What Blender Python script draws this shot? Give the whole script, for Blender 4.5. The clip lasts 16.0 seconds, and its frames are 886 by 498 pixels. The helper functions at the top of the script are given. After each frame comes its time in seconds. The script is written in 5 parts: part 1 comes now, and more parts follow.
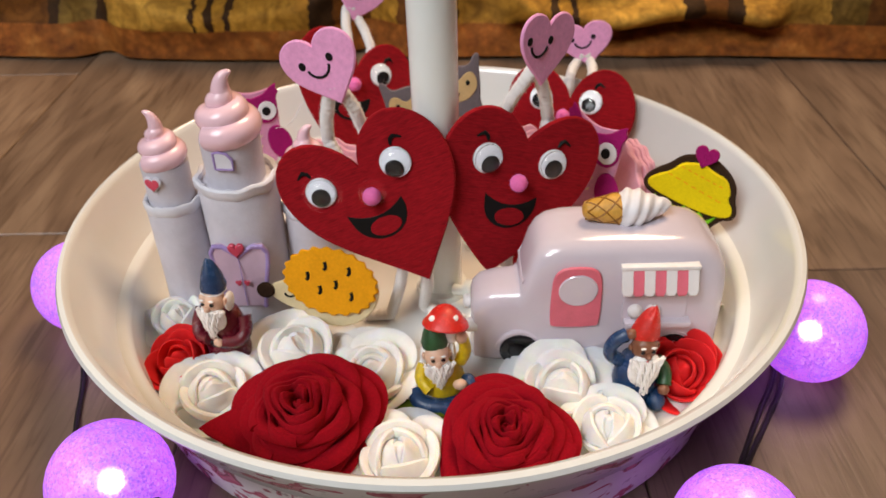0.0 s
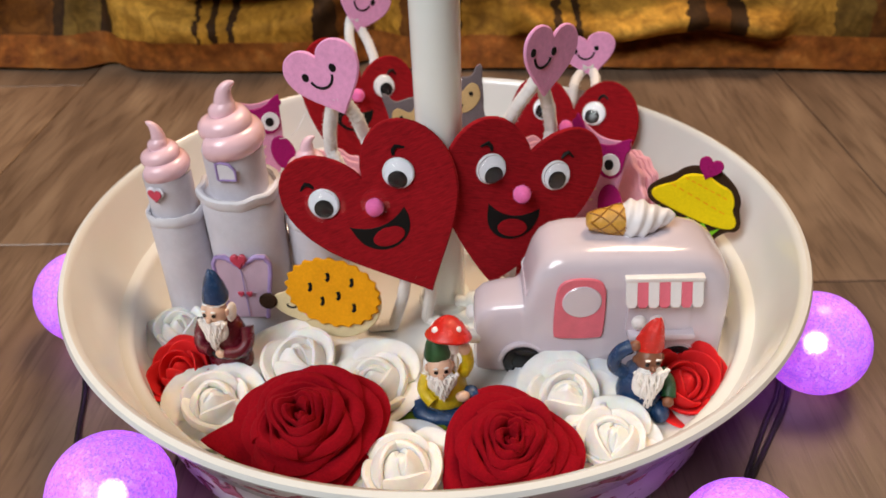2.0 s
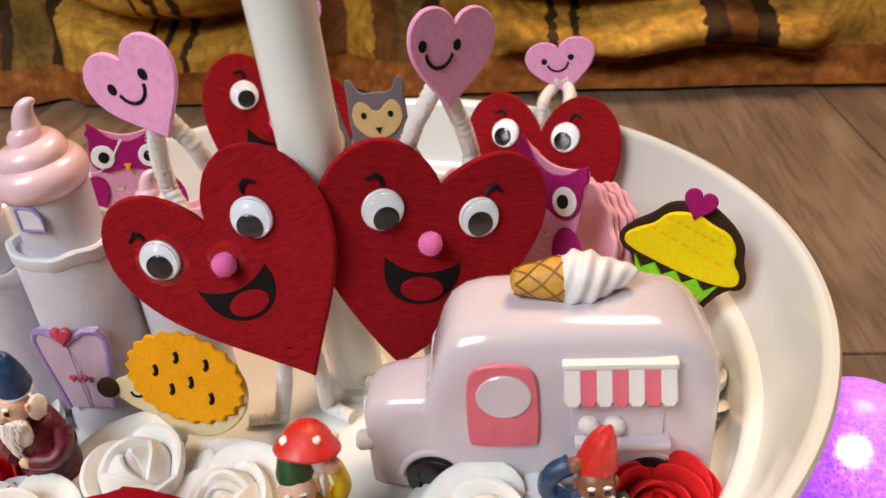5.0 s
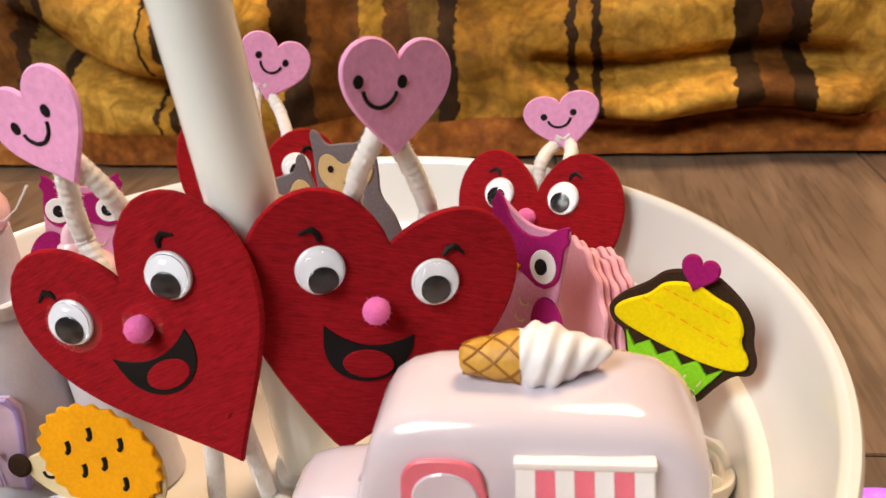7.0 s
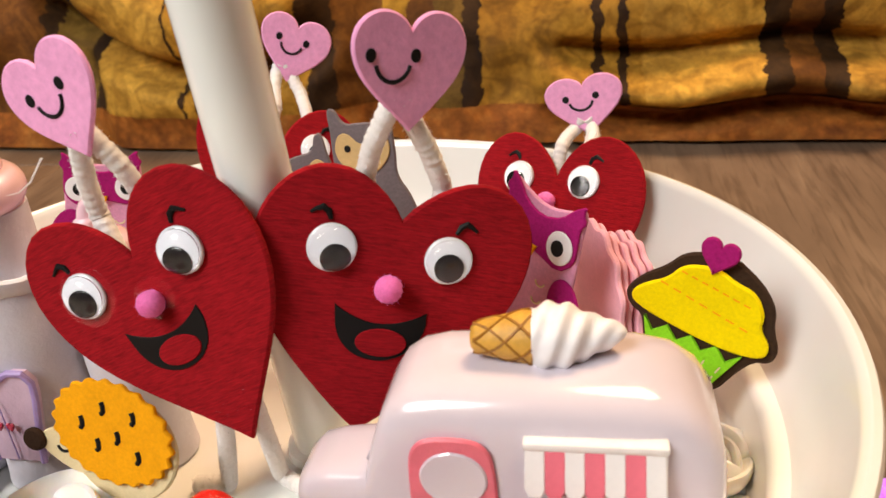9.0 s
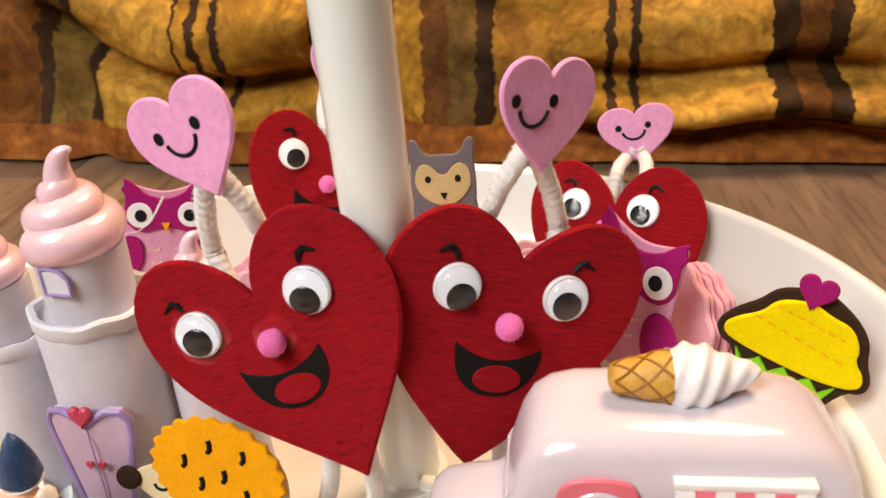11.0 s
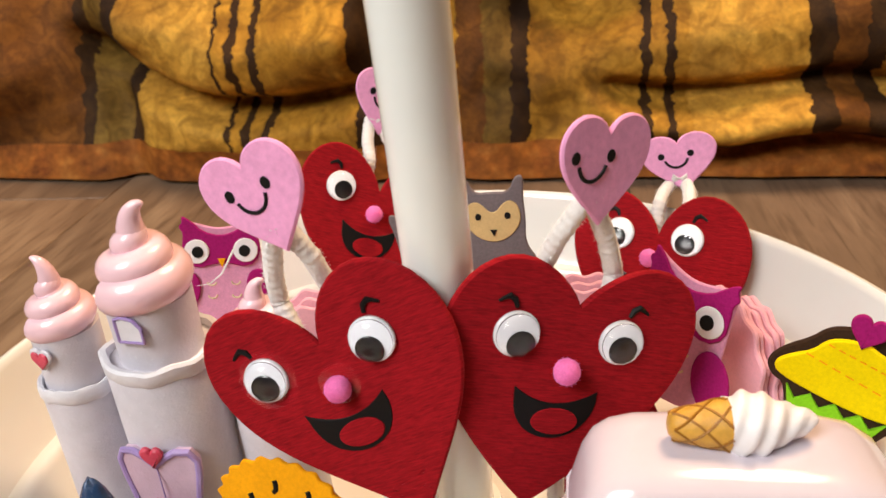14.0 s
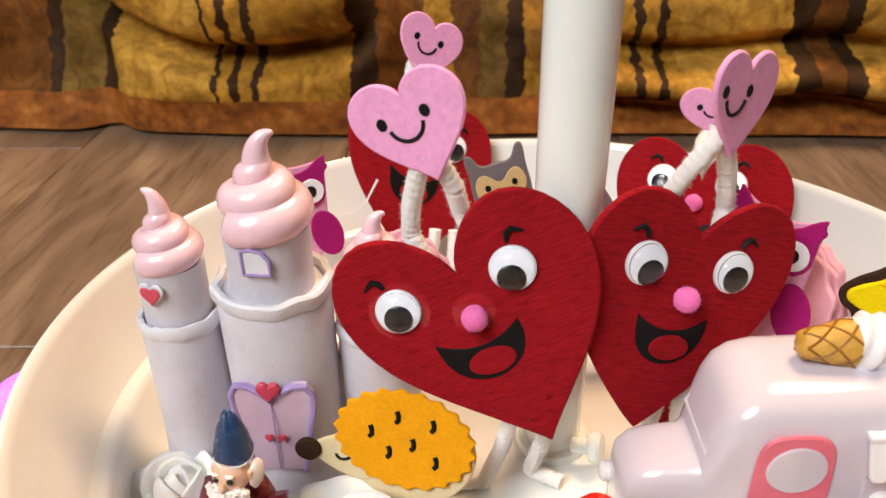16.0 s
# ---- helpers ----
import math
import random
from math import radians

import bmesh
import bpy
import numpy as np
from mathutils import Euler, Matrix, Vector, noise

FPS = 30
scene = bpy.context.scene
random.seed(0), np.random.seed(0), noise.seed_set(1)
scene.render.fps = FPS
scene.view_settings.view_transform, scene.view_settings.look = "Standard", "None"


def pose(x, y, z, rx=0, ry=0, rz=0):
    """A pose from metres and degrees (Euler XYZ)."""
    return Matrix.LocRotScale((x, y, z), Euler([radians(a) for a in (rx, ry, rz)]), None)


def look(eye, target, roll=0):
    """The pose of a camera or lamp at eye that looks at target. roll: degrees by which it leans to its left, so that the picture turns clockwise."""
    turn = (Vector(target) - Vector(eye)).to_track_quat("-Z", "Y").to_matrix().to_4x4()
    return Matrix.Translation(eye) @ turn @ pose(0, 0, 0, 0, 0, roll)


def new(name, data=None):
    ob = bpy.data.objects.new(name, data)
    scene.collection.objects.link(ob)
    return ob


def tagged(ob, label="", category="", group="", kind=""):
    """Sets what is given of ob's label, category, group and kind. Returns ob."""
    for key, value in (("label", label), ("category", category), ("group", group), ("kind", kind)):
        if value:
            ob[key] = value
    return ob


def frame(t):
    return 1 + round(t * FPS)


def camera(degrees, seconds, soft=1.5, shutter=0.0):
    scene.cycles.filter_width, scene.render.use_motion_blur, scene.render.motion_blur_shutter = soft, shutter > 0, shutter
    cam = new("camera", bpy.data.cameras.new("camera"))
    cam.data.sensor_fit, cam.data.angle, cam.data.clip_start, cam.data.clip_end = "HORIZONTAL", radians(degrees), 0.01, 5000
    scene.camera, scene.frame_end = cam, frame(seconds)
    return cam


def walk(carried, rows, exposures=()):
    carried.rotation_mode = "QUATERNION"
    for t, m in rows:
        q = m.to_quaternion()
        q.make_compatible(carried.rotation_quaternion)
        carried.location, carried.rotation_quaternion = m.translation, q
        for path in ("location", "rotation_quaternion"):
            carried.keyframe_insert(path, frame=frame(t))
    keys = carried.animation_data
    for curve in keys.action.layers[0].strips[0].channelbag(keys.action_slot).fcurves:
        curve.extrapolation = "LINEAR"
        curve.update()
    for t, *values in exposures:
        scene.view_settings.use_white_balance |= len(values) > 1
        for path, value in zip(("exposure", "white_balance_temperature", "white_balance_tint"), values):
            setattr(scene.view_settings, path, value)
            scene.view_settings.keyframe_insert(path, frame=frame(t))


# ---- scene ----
cam = camera(57.6, 16.0)
cam.data.dof.use_dof, cam.data.dof.focus_distance, cam.data.dof.aperture_fstop = True, 0.250, 22.0
METRES, EYE, TILT, LEAN, TURN = 0.46, 0.2425, -34.9, 1.3, 0.0
START_X, START_Y = 0.0105, -0.2975
ROWS = [
    (0.0, 0.0, 0.0, 0.0, 0.0, 0.0, -0.0),
    (0.5, 0.0023, 0.001, 0.0002, -0.03, 0.16, 0.01),
    (1.0, 0.0011, 0.0012, 0.0009, 0.02, 0.38, -0.02),
    (1.5, -0.0003, 0.0006, 0.0007, 0.09, 0.6, -0.04),
    (2.0, 0.0001, 0.0024, -0.0003, 0.22, 0.81, -0.07),
    (2.5, -0.0004, 0.0047, -0.0008, 0.39, 0.99, -0.09),
    (3.0, -0.0003, 0.0053, -0.0011, 0.71, 1.23, -0.06),
    (3.5, -0.0002, 0.0058, -0.0004, 1.3, 1.54, 0.06),
    (4.0, 0.0145, 0.0186, -0.0013, 2.26, 2.04, 0.22),
    (4.5, 0.0769, 0.1276, 0.0202, 3.48, 2.67, 0.31),
    (7.0, 0.1672, 0.2748, 0.0249, 8.08, 8.77, -1.36),
    (7.5, 0.2076, 0.2942, 0.0277, 9.62, 9.27, -2.39),
    (8.0, 0.2253, 0.3145, 0.0188, 10.79, 9.22, -3.02),
    (8.5, 0.2209, 0.3074, 0.0223, 10.93, 8.7, -3.06),
    (9.0, 0.1735, 0.283, 0.0191, 9.83, 8.11, -2.39),
    (9.5, 0.0993, 0.2613, 0.0152, 7.84, 7.4, -1.51),
    (12.0, 0.0751, 0.2712, 0.0525, 5.72, 9.3, -1.98),
    (12.5, 0.1367, 0.274, 0.0627, 9.83, 9.04, -2.9),
    (13.0, 0.1534, 0.2751, 0.0603, 11.25, 8.54, -3.18),
    (13.5, 0.127, 0.2657, 0.0572, 10.15, 8.39, -2.54),
    (14.0, 0.0577, 0.2416, 0.0604, 7.53, 8.17, -1.62),
    (14.5, 0.0176, 0.2358, 0.054, 5.34, 7.86, -1.35),
    (15.0, -0.0292, 0.231, 0.0464, 3.35, 7.54, -1.16),
    (15.5, -0.0703, 0.2263, 0.0402, 1.94, 6.79, -0.94),
    (16.0, -0.073, 0.2259, 0.0356, 0.75, 6.04, -0.82),
]
walk(cam, [(t, pose(START_X, START_Y, EYE, TILT, LEAN, TURN) @ pose(METRES * x, METRES * y, METRES * z, 90 + pitch, roll, yaw)) for t, x, y, z, yaw, pitch, roll in ROWS],
     exposures=((0.0, -0.31, 6500, 11), (4.0, -0.29, 6520, 11), (4.7, -0.19, 6550, 11), (7.0, 0.11, 6900, 11), (12.0, 0.18, 7150, 13), (14.0, 0.17, 7050, 12), (16.0, 0.15, 6780, 11)))

# ---- world and light ----
world = bpy.data.worlds.new("room_air")
scene.world = world
world.use_nodes = True
world.node_tree.nodes["Background"].inputs[0].default_value = (1.0, 0.86, 0.70, 1)
world.node_tree.nodes["Background"].inputs[1].default_value = 0.065
scene.view_settings.exposure = 0.0


def area(name, eye, target, size, power, colour):
    lamp = bpy.data.lights.new(name, "AREA")
    lamp.shape, lamp.size, lamp.energy, lamp.color = "DISK", size, power, colour
    ob = new(name, lamp)
    ob.matrix_world = look(eye, target)
    return ob


area("standing_lamp_light", (-0.75, -0.97, 1.40), (0, 0.0, 0.05), 0.95, 33.5, (0.93, 0.97, 1.0))
area("ceiling_lamp_light", (0.60, 0.80, 2.0), (0.1, 0.35, 0), 0.80, 50, (1.0, 0.70, 0.44))


# ---- materials ----
def nodes_of(name):
    m = bpy.data.materials.new(name)
    m.use_nodes = True
    nt = m.node_tree
    return m, nt, nt.nodes["Principled BSDF"]


def link(nt, a, b):
    nt.links.new(a, b)


def noise_node(nt, scale, detail=3.0, stretch=(1, 1, 1), rough=0.6, distortion=0.0):
    co = nt.nodes.new("ShaderNodeTexCoord")
    mp = nt.nodes.new("ShaderNodeMapping")
    mp.inputs["Scale"].default_value = stretch
    tx = nt.nodes.new("ShaderNodeTexNoise")
    tx.inputs["Scale"].default_value, tx.inputs["Detail"].default_value = scale, detail
    tx.inputs["Roughness"].default_value, tx.inputs["Distortion"].default_value = rough, distortion
    link(nt, co.outputs["Object"], mp.inputs[0])
    link(nt, mp.outputs[0], tx.inputs["Vector"])
    return tx


def ramp(nt, src, stops):
    r = nt.nodes.new("ShaderNodeValToRGB")
    el = r.color_ramp.elements
    while len(el) < len(stops):
        el.new(0.5)
    for e, (p, c) in zip(el, stops):
        e.position, e.color = p, (*c, 1)
    link(nt, src, r.inputs[0])
    return r.outputs[0]


def mixed(nt, fac, a, b, mode="MIX"):
    n = nt.nodes.new("ShaderNodeMix")
    n.data_type, n.blend_type = "RGBA", mode
    for v, s in ((fac, n.inputs[0]), (a, n.inputs[6]), (b, n.inputs[7])):
        if isinstance(v, (int, float)):
            s.default_value = v
        elif isinstance(v, tuple):
            s.default_value = (*v, 1)
        else:
            link(nt, v, s)
    return n.outputs[2]


def shade(c, k):
    return tuple(min(1, max(0, v * k)) for v in c)


def bumped(nt, bsdf, src, strength, distance):
    b = nt.nodes.new("ShaderNodeBump")
    b.inputs["Strength"].default_value, b.inputs["Distance"].default_value = strength, distance
    link(nt, src, b.inputs["Height"])
    link(nt, b.outputs[0], bsdf.inputs["Normal"])


def felt(name, c, stretch=(1, 1, 1), fine=900, light=1.25, dark=0.72, sheen=0.25):
    """Pressed felt: fine fibres and slow blotches."""
    m, nt, b = nodes_of(name)
    fib = noise_node(nt, fine, 4, stretch, 0.7)
    blot = noise_node(nt, 90, 2)
    col = ramp(nt, fib.outputs[0], [(0.3, shade(c, dark)), (0.7, shade(c, light))])
    col = mixed(nt, 0.35, col, ramp(nt, blot.outputs[0], [(0.3, shade(c, 0.8)), (0.7, shade(c, 1.12))]))
    link(nt, col, b.inputs["Base Color"])
    b.inputs["Roughness"].default_value = 0.95
    b.inputs["Specular IOR Level"].default_value = 0.15
    b.inputs["Sheen Weight"].default_value = sheen
    b.inputs["Sheen Tint"].default_value = (*shade(c, 1.5), 1)
    bumped(nt, b, fib.outputs[0], 0.55, 0.0004)
    return m


def paint(name, c, rough=0.35, coat=0.0, var=0.07, scale=60, bump=0.12, metallic=0.0, grime=None, spec=0.5):
    """Painted resin, plastic or enamel, slightly uneven."""
    m, nt, b = nodes_of(name)
    n1 = noise_node(nt, scale, 4)
    n2 = noise_node(nt, scale * 9, 3)
    col = ramp(nt, n1.outputs[0], [(0.3, shade(c, 1 - var)), (0.7, shade(c, 1 + var))])
    if grime:
        spots = ramp(nt, n2.outputs[0], [(0.63, (0, 0, 0)), (0.72, (0.6, 0.6, 0.6))])
        col = mixed(nt, spots, col, grime)
    link(nt, col, b.inputs["Base Color"])
    r = nt.nodes.new("ShaderNodeMapRange")
    r.inputs[3].default_value, r.inputs[4].default_value = max(0.02, rough - 0.08), rough + 0.10
    link(nt, n1.outputs[0], r.inputs[0])
    link(nt, r.outputs[0], b.inputs["Roughness"])
    b.inputs["Coat Weight"].default_value, b.inputs["Coat Roughness"].default_value = coat, 0.12
    b.inputs["Metallic"].default_value = metallic
    b.inputs["Specular IOR Level"].default_value = spec
    bumped(nt, b, n2.outputs[0], bump, 0.0004)
    return m


def foam(name, c):
    """Soft craft foam, faintly translucent."""
    m, nt, b = nodes_of(name)
    n1, n2 = noise_node(nt, 120, 3), noise_node(nt, 1500, 2)
    link(nt, ramp(nt, n1.outputs[0], [(0.3, shade(c, 0.93)), (0.7, shade(c, 1.05))]), b.inputs["Base Color"])
    b.inputs["Roughness"].default_value = 0.75
    b.inputs["Specular IOR Level"].default_value = 0.12
    b.inputs["Subsurface Weight"].default_value = 0.6
    b.inputs["Subsurface Radius"].default_value = (0.004, 0.003, 0.002)
    b.inputs["Subsurface Scale"].default_value = 0.5
    bumped(nt, b, n2.outputs[0], 0.2, 0.0002)
    return m


RED_FELT = felt("red_felt", (0.27, 0.006, 0.011), (1, 9, 1), 260, 1.75, 0.48, 0.10)
PINK_FELT = felt("pink_felt", (0.90, 0.40, 0.67), (1, 1, 1), 500, 1.1, 0.84)
PALE_PINK_FELT = felt("pale_pink_felt", (0.82, 0.42, 0.50), light=1.1, dark=0.9)
MAGENTA_FELT = felt("magenta_felt", (0.33, 0.010, 0.13), light=1.3, dark=0.75)
LILAC_FELT = felt("lilac_pink_felt", (0.68, 0.30, 0.46), light=1.15, dark=0.8)
GREY_FELT = felt("grey_felt", (0.17, 0.14, 0.15), light=1.2, dark=0.8)
TAN_FELT = felt("tan_felt", (0.62, 0.43, 0.20), light=1.1, dark=0.9)
CREAM_FELT = felt("cream_felt", (0.72, 0.60, 0.36), light=1.08, dark=0.92)
ORANGE_FELT = felt("golden_orange_felt", (0.85, 0.36, 0.008), light=1.1, dark=0.85)
YELLOW_FELT = felt("yellow_felt", (0.80, 0.62, 0.005), light=1.12, dark=0.85)
GREEN_FELT = felt("lime_green_felt", (0.22, 0.60, 0.02), light=1.2, dark=0.8)
BROWN_FELT = felt("dark_brown_felt", (0.035, 0.018, 0.010), light=1.5, dark=0.7)
LEAF_FELT = felt("olive_green_felt", (0.12, 0.17, 0.010), light=1.15, dark=0.8)
CRIMSON_FELT = felt("crimson_rose_felt", (0.26, 0.001, 0.008), fine=1200, light=1.3, dark=0.75, sheen=0.12)
POMPOM = felt("pink_pompom", (0.95, 0.20, 0.50), fine=1500, light=1.2, dark=0.8, sheen=0.6)
CHENILLE = felt("white_chenille", (0.88, 0.86, 0.84), fine=2600, light=1.12, dark=0.8, sheen=0.5)
BLACK_INK = paint("black_print", (0.003, 0.0028, 0.003), 0.6, var=0.2, spec=0.25)
BLACK_GLOSS = paint("black_gloss", (0.010, 0.010, 0.012), 0.15, var=0.2)
EYE_WHITE = paint("eye_white_plastic", (0.66, 0.68, 0.72), 0.25, 0.3, 0.03)
ENAMEL = paint("cream_white_enamel", (0.77, 0.78, 0.75), 0.16, 0.5, 0.035, 14, 0.03)
POLE_WHITE = paint("white_pole_enamel", (0.86, 0.93, 0.91), 0.16, 0.5, 0.02, 20, 0.03)
STONE_PAINT = paint("grey_lilac_resin", (0.60, 0.58, 0.64), 0.5, 0.0, 0.07, 90, 0.5, grime=(0.70, 0.70, 0.74))
LEDGE_PAINT = paint("white_resin_ledge", (0.74, 0.74, 0.80), 0.5, 0.0, 0.06, 120, 0.5)
FROSTING = paint("pink_glossy_frosting", (0.86, 0.58, 0.65), 0.22, 0.3, 0.05, 70, 0.25)
LILAC_TRIM = paint("lilac_painted_trim", (0.36, 0.26, 0.55), 0.4, 0, 0.12, 150, 0.4)
MAUVE_DOOR = paint("mauve_painted_door", (0.60, 0.44, 0.56), 0.45, 0, 0.08, 120, 0.5)
RED_PAINT = paint("rose_red_paint", (0.62, 0.06, 0.11), 0.35, 0, 0.15, 200, 0.4)
TRUCK_PAINT = paint("pale_pink_gloss_paint", (0.64, 0.575, 0.645), 0.14, 0.6, 0.03, 40, 0.06)
TRUCK_PINK = paint("coral_pink_paint", (0.76, 0.16, 0.22), 0.4, 0, 0.10, 130, 0.4)
TRUCK_WHITE = paint("white_paint", (0.80, 0.77, 0.76), 0.4, 0, 0.05, 130, 0.4)
CONE_PAINT = paint("golden_cone_paint", (0.60, 0.32, 0.05), 0.4, 0, 0.2, 300, 0.4)
CONE_GROOVE = paint("dark_cone_lattice", (0.30, 0.12, 0.008), 0.4, 0, 0.2, 300, 0.4)
CREAM_PAINT = paint("white_cream_paint", (0.82, 0.80, 0.82), 0.35, 0, 0.05, 200, 0.4)
WHITE_FOAM = foam("white_craft_foam", (0.86, 0.85, 0.82))
RED_FOAM = foam("red_craft_foam", (0.70, 0.022, 0.026))
HAT_BLUE = paint("navy_blue_paint", (0.010, 0.045, 0.13), 0.25, 0.2, 0.3, 300, 0.5)
COAT_MAROON = paint("maroon_paint", (0.12, 0.006, 0.018), 0.25, 0.2, 0.3, 300, 0.5)
BEARD = paint("white_beard_paint", (0.90, 0.88, 0.86), 0.5, 0, 0.07, 700, 0.25)
SKIN = paint("pale_skin_paint", (0.74, 0.48, 0.34), 0.4, 0, 0.1, 300, 0.3)
DARK_SKIN = paint("brown_skin_paint", (0.22, 0.085, 0.045), 0.3, 0, 0.15, 300, 0.3)
HAT_RED = paint("bright_red_paint", (0.62, 0.020, 0.012), 0.25, 0.2, 0.2, 300, 0.5)
HAT_GREEN = paint("dark_green_paint", (0.012, 0.07, 0.02), 0.3, 0.2, 0.3, 300, 0.5)
COAT_YELLOW = paint("yellow_paint", (0.70, 0.50, 0.01), 0.3, 0.2, 0.2, 300, 0.5)
CABLE = paint("black_cable_plastic", (0.012, 0.011, 0.013), 0.4)
WALL_PAINT = paint("beige_wall_paint", (0.15, 0.115, 0.085), 0.8, scale=3)
CEILING_PAINT = paint("white_ceiling_paint", (0.30, 0.27, 0.23), 0.85, scale=3)


def clear_plastic():
    m, nt, b = nodes_of("clear_plastic_dome")
    b.inputs["Transmission Weight"].default_value = 1.0
    b.inputs["Roughness"].default_value = 0.03
    b.inputs["IOR"].default_value = 1.45
    b.inputs["Base Color"].default_value = (0.98, 0.98, 1.0, 1)
    return m


def globe_shell():
    m, nt, b = nodes_of("glittering_lilac_globe")
    co = nt.nodes.new("ShaderNodeTexCoord")
    v = nt.nodes.new("ShaderNodeTexVoronoi")
    v.inputs["Scale"].default_value = 1250
    link(nt, co.outputs["Object"], v.inputs["Vector"])
    n = noise_node(nt, 70, 2)
    spark = ramp(nt, v.outputs["Color"], [(0.2, (0.30, 0.03, 0.52)), (0.55, (0.62, 0.15, 0.88)), (0.75, (0.80, 0.30, 1.0)), (0.92, (1.0, 0.75, 1.0))])
    tint = ramp(nt, n.outputs[0], [(0.35, (0.55, 0.35, 1.0)), (0.65, (1.0, 0.62, 1.0))])
    col = mixed(nt, 1.0, spark, tint, "MULTIPLY")
    link(nt, col, b.inputs["Emission Color"])
    b.inputs["Emission Strength"].default_value = 1.1
    b.inputs["Base Color"].default_value = (0.5, 0.3, 0.6, 1)
    b.inputs["Roughness"].default_value = 0.25
    see = nt.nodes.new("ShaderNodeBsdfRefraction")
    see.inputs["IOR"].default_value, see.inputs["Roughness"].default_value = 1.25, 0.50
    see.inputs["Color"].default_value = (1.0, 0.85, 1.0, 1)
    mx = nt.nodes.new("ShaderNodeMixShader")
    hole = ramp(nt, v.outputs["Distance"], [(0.25, (0.10, 0.10, 0.10)), (0.6, (0.34, 0.34, 0.34))])
    link(nt, hole, mx.inputs[0])
    link(nt, b.outputs[0], mx.inputs[1])
    link(nt, see.outputs[0], mx.inputs[2])
    link(nt, mx.outputs[0], nt.nodes["Material Output"].inputs[0])
    return m


def glow(name, c, strength):
    m, nt, b = nodes_of(name)
    b.inputs["Base Color"].default_value = (*c, 1)
    b.inputs["Emission Color"].default_value = (*c, 1)
    b.inputs["Emission Strength"].default_value = strength
    return m


def wood():
    m, nt, b = nodes_of("greyish_brown_wood_laminate")
    info = nt.nodes.new("ShaderNodeObjectInfo")
    co = nt.nodes.new("ShaderNodeTexCoord")
    add = nt.nodes.new("ShaderNodeVectorMath")
    add.operation = "MULTIPLY_ADD"
    add.inputs[1].default_value = (1, 1, 1)
    off = nt.nodes.new("ShaderNodeCombineXYZ")
    sc = nt.nodes.new("ShaderNodeMath")
    sc.operation = "MULTIPLY"
    sc.inputs[1].default_value = 37.0
    link(nt, info.outputs["Random"], sc.inputs[0])
    link(nt, sc.outputs[0], off.inputs[0])
    link(nt, sc.outputs[0], off.inputs[1])
    link(nt, co.outputs["Object"], add.inputs[0])
    link(nt, off.outputs[0], add.inputs[2])

    def grain(scale, stretch, detail, dist):
        mp = nt.nodes.new("ShaderNodeMapping")
        mp.inputs["Scale"].default_value = stretch
        link(nt, add.outputs[0], mp.inputs[0])
        tx = nt.nodes.new("ShaderNodeTexNoise")
        tx.inputs["Scale"].default_value, tx.inputs["Detail"].default_value = scale, detail
        tx.inputs["Distortion"].default_value = dist
        link(nt, mp.outputs[0], tx.inputs["Vector"])
        return tx.outputs[0]

    g1 = grain(9, (2.4, 0.6, 1), 6, 1.8)
    g2 = grain(90, (3.4, 0.22, 1), 5, 0.8)
    a = ramp(nt, g1, [(0.25, (0.096, 0.062, 0.043)), (0.5, (0.155, 0.104, 0.072)), (0.75, (0.225, 0.160, 0.112))])
    f = ramp(nt, g2, [(0.36, (0.60, 0.57, 0.55)), (0.50, (1, 1, 1))])
    col = mixed(nt, 0.75, a, f, "MULTIPLY")
    tone = ramp(nt, info.outputs["Random"], [(0.0, (0.72, 0.72, 0.74)), (1.0, (1.2, 1.15, 1.08))])
    col = mixed(nt, 1.0, col, tone, "MULTIPLY")
    col = mixed(nt, 1.0, col, info.outputs["Color"], "MULTIPLY")
    link(nt, col, b.inputs["Base Color"])
    b.inputs["Roughness"].default_value = 0.42
    bumped(nt, b, g2, 0.25, 0.0006)
    return m


